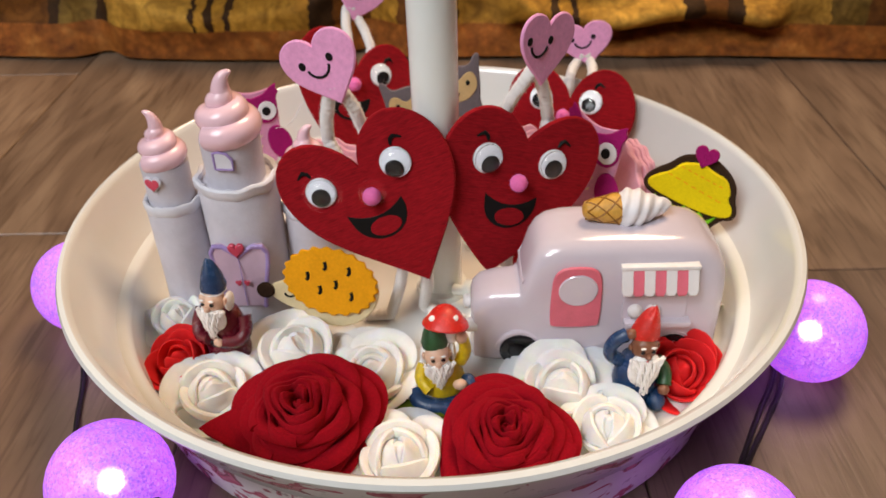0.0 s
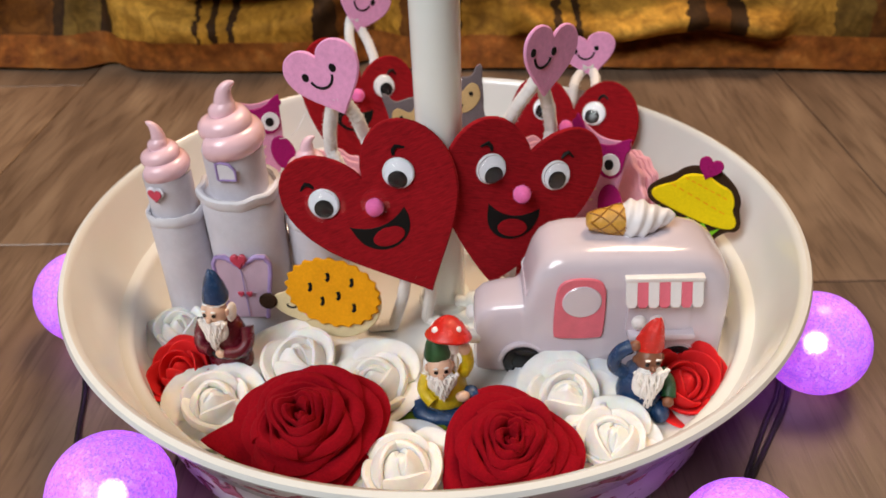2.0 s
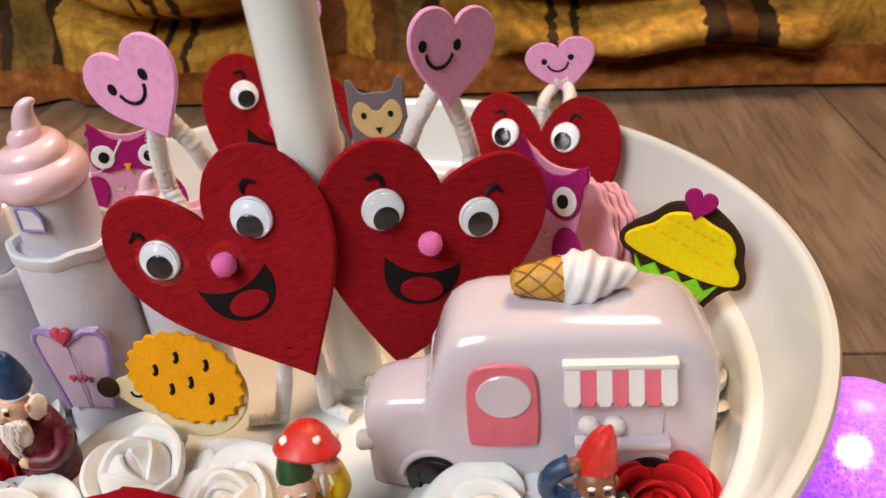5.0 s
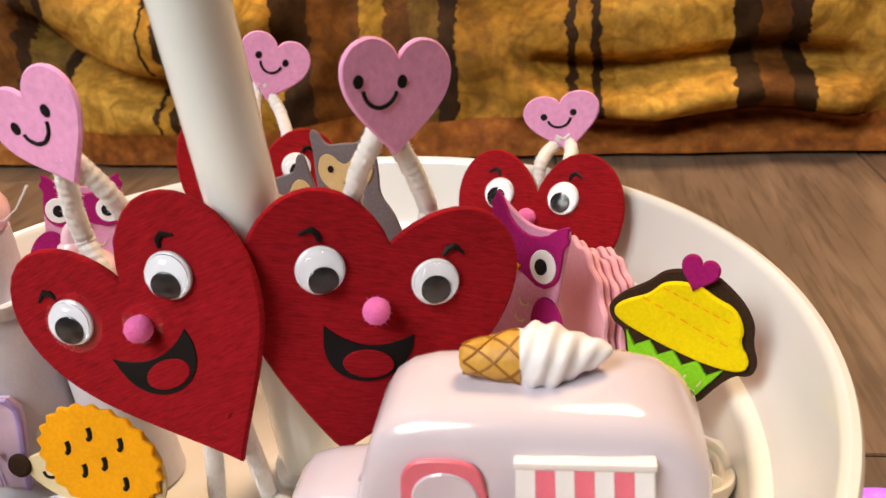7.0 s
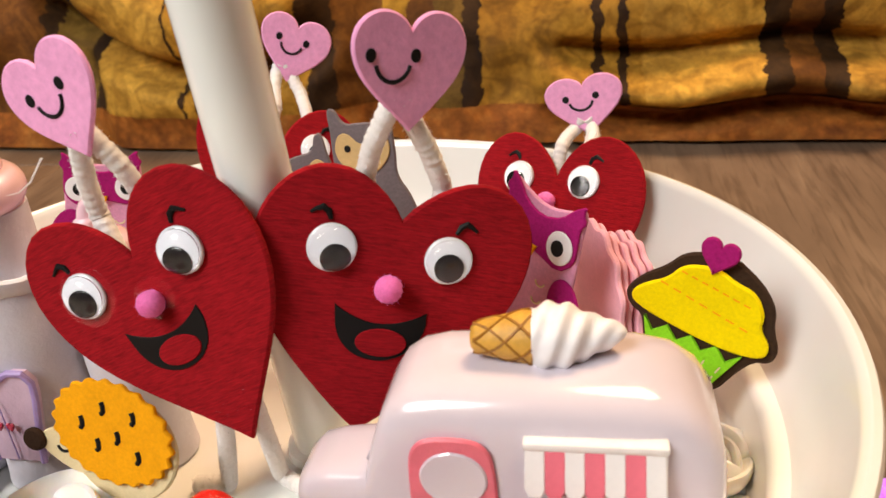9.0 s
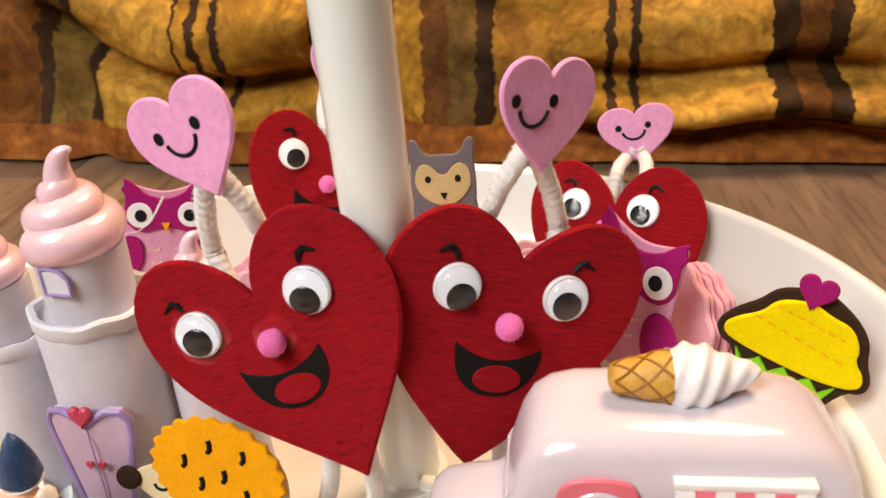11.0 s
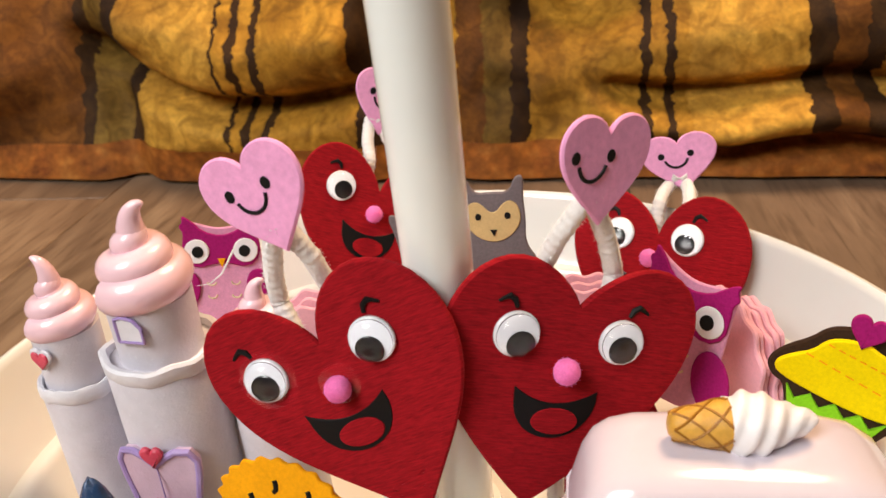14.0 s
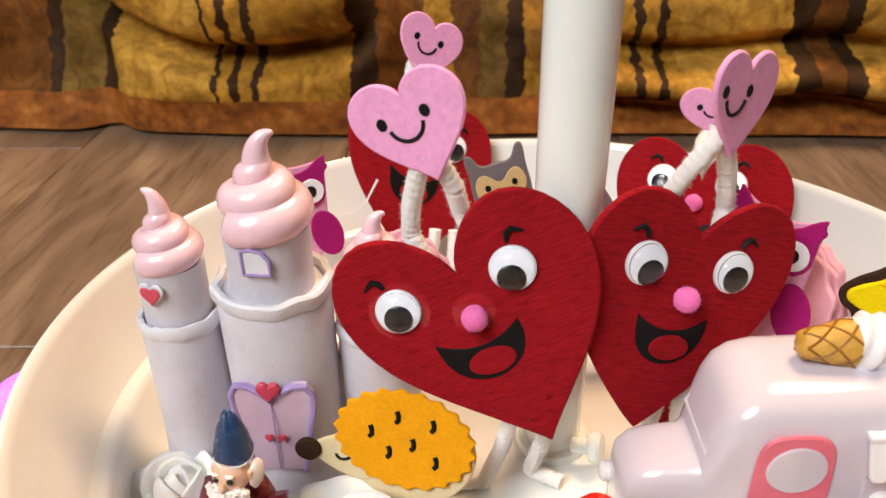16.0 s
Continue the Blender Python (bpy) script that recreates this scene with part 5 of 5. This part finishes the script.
def felt_rose(m, r, h, label, seed, point, tongue=None):
    """A big rose of rolled felt: soft wavy strips wound round each other, wider towards the base."""
    rnd = random.Random(seed)
    o = thing("felt_rose", m, label, "flower", "crimson felt roses")
    layers = 9
    for k in range(layers):
        t = k / (layers - 1)
        ra = r * (0.11 + 0.67 * t)
        zt = h * (1.0 - 0.62 * t ** 1.5)
        n = 72
        turns = 1.10 if k else 1.7
        start = rnd.uniform(0, 2 * math.pi)
        bm = bmesh.new()
        cols = []
        f1, f2 = rnd.uniform(0, 6), rnd.uniform(0, 6)
        for i in range(n + 1):
            s = i / n
            a = start + 2 * math.pi * turns * s
            wob = 1 + 0.035 * math.sin(2 * a + f1) + 0.035 * math.sin(5 * a + f2)
            rad = ra * wob * (0.95 + 0.10 * s) if k else r * (0.02 + 0.15 * s)
            lip = r * (0.070 + 0.10 * t) * (1 + 0.35 * math.sin(3 * a + f2))
            z = zt * (1 + 0.05 * math.sin(3 * a + f2) + 0.02 * math.sin(5 * a))
            prof = [(rad * 0.85, z * 0.30), (rad * 0.97, z * 0.70), (rad, z * 0.90), (rad + lip * 0.25, z * 0.97), (rad + lip * 0.7, z), (rad + lip * 1.15, z * 0.975), (rad + lip * 1.4, z * 0.92),
                    (rad + lip * 1.30, z * 0.86), (rad + lip * 0.95, z * 0.80), (rad + lip * 0.6, z * 0.66), (rad * 0.92 + 0.0013, z * 0.30)]
            cols.append([bm.verts.new((p * math.cos(a), p * math.sin(a), q)) for p, q in prof])
        for a, b in zip(cols, cols[1:]):
            for j in range(len(a) - 1):
                bm.faces.new((a[j], b[j], b[j + 1], a[j + 1]))
        bm.faces.new(cols[0])
        bm.faces.new(cols[-1][::-1])
        part("petal", bm, CRIMSON_FELT, o)
    for a in point:
        p = part("outer_petal", petal_mesh(r * 0.80, r * 0.88, r * 1.3, 0.6, 0.0016, seed + int(a)), CRIMSON_FELT, o)
        p.matrix_local = pose(0, 0, h * 0.12, 0, 0, a) @ pose(-r * 0.55, 0, 0, 0, 40, 0)
    if tongue is not None:
        pts = [(r * (0.3 + 1.20 * t), r * 0.62 * (1 - t) ** 0.8) for t in (i / 12 for i in range(13))]
        pts += [(x, -y) for x, y in pts[-2::-1]]
        p = part("outer_petal", plate(pts, 0, 0.0018, 0.0005, warp=lambda c: Vector((c.x, c.y, c.z + 9 * c.y * c.y + 5 * max(0, c.x - r * 0.8) ** 2))), CRIMSON_FELT, o, "pointed crimson felt petal")
        p.matrix_local = pose(0, 0, h * 0.22, 0, 0, tongue) @ pose(0, 0, 0, 0, -6, 0)
    part("base", lathe([(0, 0), (r * 0.7, 0), (r * 0.86, h * 0.2), (r * 0.72, h * 0.46), (r * 0.45, h * 0.68), (r * 0.2, h * 0.80), (0, h * 0.82)], 30), CRIMSON_FELT, o)
    return o


def leaf(m, ln, w, label):
    pts = [(ln * t, w * math.sin(math.pi * t ** 0.85) ** 0.8) for t in (i / 14 for i in range(15))] + [(ln * t, -w * math.sin(math.pi * t ** 0.85) ** 0.8) for t in (i / 14 for i in range(13, 0, -1))]
    ob = part("felt_leaf", plate(pts[::-1], 0, 0.0016, 0.0004, warp=lambda c: Vector((c.x, c.y, c.z + 2.2 * c.y * c.y))), LEAF_FELT)
    ob.matrix_world = m
    return tagged(ob, label, "leaf", "green felt leaves")


WR, RR = "white foam roses", "red foam roses"
for i, (x, y, z, r, tx, ty, lab) in enumerate(((-0.1110, -0.0235, 0.0105, 0.0158, 20, 6, "white foam rose beside the castle"), (-0.0865, -0.0680, 0.0100, 0.0178, 28, 10, "white foam rose with open petals"),
                                        (-0.0545, -0.0470, 0.0095, 0.0212, 18, 0, "large white foam rose with open petals"), (-0.0215, -0.0580, 0.0095, 0.0185, 26, -8, "white foam rose with open petals"),
                                        (-0.0105, -0.1030, 0.0100, 0.0196, 26, 3, "white foam rose leaning on the tray rim"), (0.0530, -0.0680, 0.0095, 0.0195, 28, -4, "white foam rose in front of the truck"),
                                        (0.0670, -0.0895, 0.0095, 0.0178, 28, -6, "white foam rose by the tray rim"), (0.1185, -0.0060, 0.0110, 0.0165, 6, 8, "cream foam rose behind the truck"))):
    foam_rose("foam_rose", pose(x, y, z, 0.6 * tx, ty, 0) @ pose(0, 0, 0, 0, 0, 40 * i), r, WHITE_FOAM, lab, WR, 21 + i)
foam_rose("foam_rose", pose(-0.1015, -0.0500, 0.0105, 18, -6, 0) @ pose(0, 0, 0, 0, 0, 15), 0.0155, RED_FOAM, "bright red foam rose by the tray wall", RR, 41, True)
foam_rose("foam_rose", pose(0.0990, -0.0580, 0.0105, 34, 4, 0) @ pose(0, 0, 0, 0, 0, 75), 0.0168, RED_FOAM, "bright red foam rose beside a gnome", RR, 42, True)


felt_rose(pose(-0.0430, -0.0875, 0.0125, 22, -2, 0), 0.0268, 0.0350, "large crimson rolled felt rose with a pointed petal", 5, (205, 250, 290), 183)
felt_rose(pose(0.0270, -0.0975, 0.0120, 20, 2, 0) @ pose(0, 0, 0, 0, 0, 40), 0.0245, 0.0275, "crimson rolled felt rose near the tray rim", 9, (200, 260, 320))
leaf(pose(-0.0440, -0.0890, 0.0135, 0, 0, 197), 0.036, 0.0110, "olive green felt leaf under the big rose")
leaf(pose(-0.0290, -0.0825, 0.0118, 0, 0, 4), 0.035, 0.0105, "olive green felt leaf between the roses")


# ---- gnomes: one mesh each ----
def gnome_mesh(name, m, label, mats, build):
    bm = bmesh.new()
    build(bm)
    rnd = random.Random(3)
    for v in bm.verts:
        v.co += Vector((rnd.uniform(-1, 1), rnd.uniform(-1, 1), rnd.uniform(-1, 1))) * 0.00010
    ob = part(name, bm, mats)
    ob.matrix_world = m
    return tagged(ob, label, "garden gnome", "small painted gnomes")


def beard(bm, c, w, h, mat, seed):
    """A beard of many wavy strands over a solid wedge."""
    rnd = random.Random(seed)
    ball((c[0], c[1] + 0.0014, c[2] - h * 0.36), (w * 0.90, 0.0026, h * 0.50), 16, bm, mat)
    for k in range(17):
        u = 0.86 * (-1 + 2 * k / 16)
        l = h * (1 - 0.55 * u * u) * rnd.uniform(0.92, 1.08)
        x0 = c[0] + u * w
        pts = [(x0 * 1.0 + (c[0] - x0) * 0.55 * t + 0.0007 * math.sin(8 * t + 1.7 * k), c[1] - 0.0022 * math.sin(math.pi * (0.25 + 0.6 * t)) * (1 - 0.6 * u * u) + 0.0016 * u * u, c[2] - l * t) for t in (i / 6 for i in range(7))]
        tube(pts, 0.00078 * rnd.uniform(0.8, 1.25), 6, bm, mat, taper=lambda t: 1.0 - 0.55 * t)


def face(bm, c, mat_skin, mat_eye, mat_white):
    ball(c, (0.0052, 0.0048, 0.0050), 16, bm, mat_skin)
    ball((c[0], c[1] - 0.0050, c[2] - 0.0008), (0.0013, 0.0014, 0.0012), 10, bm, mat_skin)
    for s in (-1, 1):
        ball((c[0] + s * 0.0020, c[1] - 0.0043, c[2] + 0.0008), (0.0010, 0.0006, 0.0008), 8, bm, mat_eye)
        ball((c[0] + s * 0.0021, c[1] - 0.0043, c[2] + 0.0026), (0.0012, 0.0005, 0.0004), 8, bm, mat_white)
        ball((c[0] + s * 0.0052, c[1] + 0.0004, c[2]), (0.0010, 0.0012, 0.0016), 8, bm, mat_skin)
        ball((c[0] + s * 0.0014, c[1] - 0.0047, c[2] - 0.0022), (0.0018, 0.0008, 0.0007), 8, bm, mat_white)


def hat(bm, c, r, h, mat, lean=(0, 0), flat=1.0):
    prof = [(r * 0.9, -h * 0.02), (r * 1.05, h * 0.03), (r * 1.06, h * 0.09), (r * 0.99, h * 0.22), (r * 0.88, h * 0.42), (r * 0.66, h * 0.68), (r * 0.44, h * 0.87), (r * 0.22, h * 0.97), (0, h)]
    n0 = len(bm.verts)
    lathe(prof, 24, bm, mat=mat)
    bm.verts.ensure_lookup_table()
    for v in bm.verts[n0:]:
        k = max(0, v.co.z / h) ** 1.5
        v.co = Vector((c[0] + v.co.x + lean[0] * k, c[1] + v.co.y + lean[1] * k, c[2] + v.co.z + 0.0004 * math.sin(3 * math.atan2(v.co.y, v.co.x))))


def limb(points, radius, n, bm, mat, taper=None):
    """A smooth round limb through a few points."""
    pts = [Vector(p) for p in points]
    for _ in range(2):
        pts = [pts[0]] + [q for a, b in zip(pts, pts[1:]) for q in (a.lerp(b, 0.25), a.lerp(b, 0.75))] + [pts[-1]]
    return tube(pts, radius, n, bm, mat, taper)


def gnome_standing(bm):
    for s in (-1, 1):
        ball((s * 0.0040, -0.0025, 0.0042), (0.0040, 0.0060, 0.0044), 16, bm, 0)
        limb([(s * 0.0095, 0.001, 0.0255), (s * 0.0112, -0.002, 0.0200), (s * 0.0085, -0.0060, 0.0175), (s * 0.0030, -0.0080, 0.0185)], 0.0028, 12, bm, 1, lambda t: 1.1 - 0.3 * t)
    lathe([(0.0085, 0.0060), (0.0098, 0.0075), (0.0094, 0.0120), (0.0090, 0.0170), (0.0086, 0.0230), (0.0070, 0.0275), (0.0040, 0.0295), (0, 0.0300)], 28, bm, turn=Matrix.Diagonal((1, 0.85, 1, 1)), mat=1)
    lathe([(0.0096, 0.0150), (0.0100, 0.0158), (0.0100, 0.0172), (0.0094, 0.0178)], 28, bm, turn=Matrix.Diagonal((1, 0.86, 1, 1)), mat=0)
    face(bm, (0, -0.0040, 0.0352), 2, 0, 3)
    beard(bm, (0, -0.0078, 0.0332), 0.0066, 0.0128, 3, 1)
    for s in (-1, 1):
        ball((s * 0.0054, -0.0010, 0.0335), (0.0016, 0.0034, 0.0042), 10, bm, 3)
    ball((0.0016, -0.0088, 0.0185), (0.0022, 0.0018, 0.0018), 10, bm, 2)
    ball((0, -0.0020, 0.0388), (0.0054, 0.0052, 0.0010), 14, bm, 3)
    hat(bm, (0, -0.0015, 0.0392), 0.0050, 0.0122, 4, (-0.0008, 0.001))


gnome_mesh("garden_gnome", pose(-0.0840, -0.0440, 0.0087, 0, 0, -14) @ Matrix.Diagonal((0.98, 1.02, 1.06, 1)), "small resin gnome with navy hat and maroon coat", [BLACK_GLOSS, COAT_MAROON, SKIN, BEARD, HAT_BLUE], gnome_standing)


CAP = Matrix.Translation((0.0020, -0.0005, 0.0400)) @ pose(0, 0, 0, -20, 8, 0) @ Matrix.Translation((0, 0, -0.0400))


def gnome_mushroom(bm):
    ball((0, 0, 0.0045), (0.0112, 0.0080, 0.0046), 20, bm, 0)
    limb([(-0.0105, -0.001, 0.0050), (-0.0108, -0.0060, 0.0042), (-0.0060, -0.0090, 0.0040), (0.0010, -0.0100, 0.0038), (0.0050, -0.0095, 0.0036)], 0.0036, 14, bm, 0, lambda t: 1.15 - 0.25 * t)
    limb([(0.0060, -0.001, 0.0060), (0.0098, -0.0045, 0.0120), (0.0112, -0.0060, 0.0110), (0.0100, -0.0085, 0.0040)], 0.0034, 14, bm, 0)
    ball((0.0066, -0.0098, 0.0034), (0.0022, 0.0030, 0.0034), 12, bm, 6)
    lathe([(0.0092, 0.0070), (0.0098, 0.0095), (0.0088, 0.0150), (0.0070, 0.0200), (0.0045, 0.0225), (0, 0.0230)], 26, bm, turn=Matrix.Diagonal((1, 0.82, 1, 1)), mat=1)
    limb([(-0.0075, 0, 0.019), (-0.0100, -0.003, 0.0145), (-0.0060, -0.0075, 0.0115)], 0.0026, 10, bm, 1)
    limb([(0.0075, 0, 0.019), (0.0100, -0.001, 0.0240), (0.0085, -0.002, 0.0320)], 0.0026, 10, bm, 1, lambda t: 1.1 - 0.25 * t)
    ball((0.0078, -0.0030, 0.0330), (0.0026, 0.0024, 0.0028), 12, bm, 2)
    ball((0.0062, -0.0082, 0.0138), (0.0030, 0.0022, 0.0022), 12, bm, 2)
    face(bm, (-0.0025, -0.0046, 0.0268), 2, 6, 3)
    beard(bm, (-0.0020, -0.0082, 0.0252), 0.0068, 0.0112, 3, 2)
    for s in (-1, 1):
        ball((-0.0015 + s * 0.0056, -0.0010, 0.0250), (0.0018, 0.0034, 0.0042), 10, bm, 3)
    hat(bm, (-0.0030, -0.0016, 0.0302), 0.0051, 0.0095, 4, (-0.0006, 0.002))
    lathe([(0.0030, 0.0300), (0.0026, 0.0360), (0.0030, 0.0410)], 16, bm, turn=Matrix.Translation((0.0038, 0.0005, 0)), mat=3)
    cap = [(0, 0.0385), (0.0070, 0.0374), (0.0090, 0.0374), (0.0095, 0.0382), (0.0088, 0.0396), (0.0072, 0.0412), (0.0056, 0.0434), (0.0032, 0.0452), (0.0012, 0.0459), (0, 0.0460)]
    lathe(cap, 30, bm, turn=CAP, mat=5)
    for a, q in ((298, 0.58), (208, 0.70), (90, 0.5), (130, 0.8), (20, 0.8)):
        rr = 0.0094 * q
        zz = 0.0383 + 0.0076 * (1 - q) ** 0.8
        ball(CAP @ Vector((rr * math.cos(radians(a)), rr * math.sin(radians(a)), zz)), (0.0016, 0.0016, 0.0013), 12, bm, 3)


gnome_mesh("garden_gnome", pose(0.0052, -0.0665, 0.0087, 0, 0, 8) @ Matrix.Diagonal((0.94, 0.96, 1.02, 1)), "small seated gnome in yellow coat holding a red mushroom", [HAT_BLUE, COAT_YELLOW, SKIN, BEARD, HAT_GREEN, HAT_RED, BLACK_GLOSS], gnome_mushroom)


def gnome_waving(bm):
    ball((0, 0.001, 0.0060), (0.0098, 0.0085, 0.0060), 20, bm, 0)
    for s in (-1, 1):
        ball((s * 0.0068, -0.0055, 0.0042), (0.0042, 0.0058, 0.0042), 14, bm, 0)
    lathe([(0.0090, 0.0080), (0.0095, 0.0110), (0.0086, 0.0170), (0.0066, 0.0215), (0, 0.0235)], 26, bm, turn=Matrix.Diagonal((1, 0.82, 1, 1)), mat=0)
    limb([(-0.0072, 0, 0.0200), (-0.0125, 0.000, 0.0235), (-0.0115, -0.001, 0.0305), (-0.0062, -0.001, 0.0330)], 0.0027, 10, bm, 0)
    ball((-0.0050, -0.0020, 0.0338), (0.0026, 0.0022, 0.0020), 12, bm, 1)
    limb([(0.0072, 0, 0.0190), (0.0108, -0.003, 0.0150), (0.0095, -0.0065, 0.0115)], 0.0028, 10, bm, 4)
    ball((0.0088, -0.0082, 0.0108), (0.0024, 0.0022, 0.0022), 12, bm, 1)
    face(bm, (0, -0.0042, 0.0292), 1, 5, 2)
    ball((0, -0.0092, 0.0264), (0.0013, 0.0007, 0.0006), 8, bm, 3)
    beard(bm, (0, -0.0084, 0.0268), 0.0074, 0.0165, 2, 3)
    hat(bm, (0.0008, -0.0012, 0.0326), 0.0052, 0.0112, 3, (0.0028, 0.001))


gnome_mesh("garden_gnome", pose(0.0805, -0.0680, 0.0087, 0, 0, 6) @ Matrix.Diagonal((0.97, 1.0, 1.05, 1)), "small gnome in blue with red hat and raised arm", [HAT_BLUE, DARK_SKIN, BEARD, HAT_RED, HAT_GREEN, BLACK_GLOSS], gnome_waving)


# ---- string of globe lights ----
def globe(x, y, turn):
    g = thing("globe_light", pose(x, y, 0, 0, 0, turn), "glowing lilac glittered globe light on the floor", "string light", "globe lights")
    R = 0.0212
    part("shell", ball((0, 0, R), R, 40), GLOBE, g, "glittering lilac shell")
    part("led", ball((0, 0, R), 0.0030, 14), LED, g, "cool white led")
    cap = part("socket", lathe([(0.0040, 0), (0.0048, 0.0008), (0.0048, 0.010), (0.0034, 0.0125), (0, 0.0125)], 18), CABLE, g, "black plastic socket")
    cap.matrix_local = pose(0, R * 0.97, R, -90, 0, 0)
    return g


for x, y, t in ((0.1570, -0.0440, 5), (-0.1085, -0.1160, -125), (-0.1600, -0.0040, 10), (0.0985, -0.1400, 185)):
    globe(x, y, t)


def cable(points, label):
    pts = [Vector(p) for p in points]
    out = []
    for i in range(len(pts) - 1):
        p0, p1, p2, p3 = pts[max(i - 1, 0)], pts[i], pts[i + 1], pts[min(i + 2, len(pts) - 1)]
        for k in range(10):
            t = k / 10
            out.append(0.5 * ((2 * p1) + (p2 - p0) * t + (2 * p0 - 5 * p1 + 4 * p2 - p3) * t * t + (3 * p1 - p0 - 3 * p2 + p3) * t ** 3))
    out.append(pts[-1])
    return tagged(part("light_cable", tube(out, 0.0011, 8), CABLE), label, "cable", "light cables")


cable([(0.152, -0.030, 0.0013), (0.143, -0.052, 0.0013), (0.1330, -0.0680, 0.0013), (0.1230, -0.0850, 0.0013), (0.1130, -0.1020, 0.0013), (0.1020, -0.1180, 0.004)], "black cable of the globe lights on the floor")
cable([(0.155, -0.032, 0.0013), (0.144, -0.058, 0.0035), (0.1330, -0.0750, 0.0013), (0.1210, -0.0930, 0.0030), (0.1100, -0.1100, 0.0013), (0.1000, -0.1190, 0.006)], "black cable of the globe lights on the floor")
cable([(0.085, -0.145, 0.006), (0.050, -0.148, 0.0013), (0.000, -0.151, 0.0013), (-0.045, -0.146, 0.0013), (-0.090, -0.122, 0.006)], "black cable of the globe lights on the floor")
cable([(-0.128, -0.105, 0.006), (-0.142, -0.075, 0.0013), (-0.150, -0.045, 0.0013), (-0.158, -0.022, 0.006)], "black cable of the globe lights on the floor")

# ---- floor planks ----
PW, PL, GAP = 0.180, 1.20, 0.0007
plank_meshes = {}


def plank_mesh(length):
    key = round(length, 3)
    if key not in plank_meshes:
        bm = rounded_box(PW - GAP, length - GAP, 0.008, 0.0006, 1)
        me = bpy.data.meshes.new("plank")
        bm.to_mesh(me)
        bm.free()
        me.materials.append(WOOD)
        plank_meshes[key] = me
    return plank_meshes[key]


joints = {0: 0.026, 1: -0.35, -1: 0.0255 - 0.6, 2: 0.45, -2: 0.072, 3: -0.1, -3: 0.3}
Y0, Y1 = -1.895, 2.695
for i in range(-13, 12):
    x = 0.26 - PW / 2 + PW * i
    y = joints.get(i, (0.37 * i) % PL) % PL - 3 * PL
    while y < Y1:
        lo, hi = max(y, Y0), min(y + PL, Y1)
        if hi - lo > 0.05:
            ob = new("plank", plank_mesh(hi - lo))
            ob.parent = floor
            # front boards on the right tinted darker, rows on the left lighter
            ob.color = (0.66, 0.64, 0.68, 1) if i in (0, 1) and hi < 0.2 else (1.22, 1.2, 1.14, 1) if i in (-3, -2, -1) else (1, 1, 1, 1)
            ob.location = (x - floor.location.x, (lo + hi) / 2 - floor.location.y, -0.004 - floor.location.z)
        y += PL
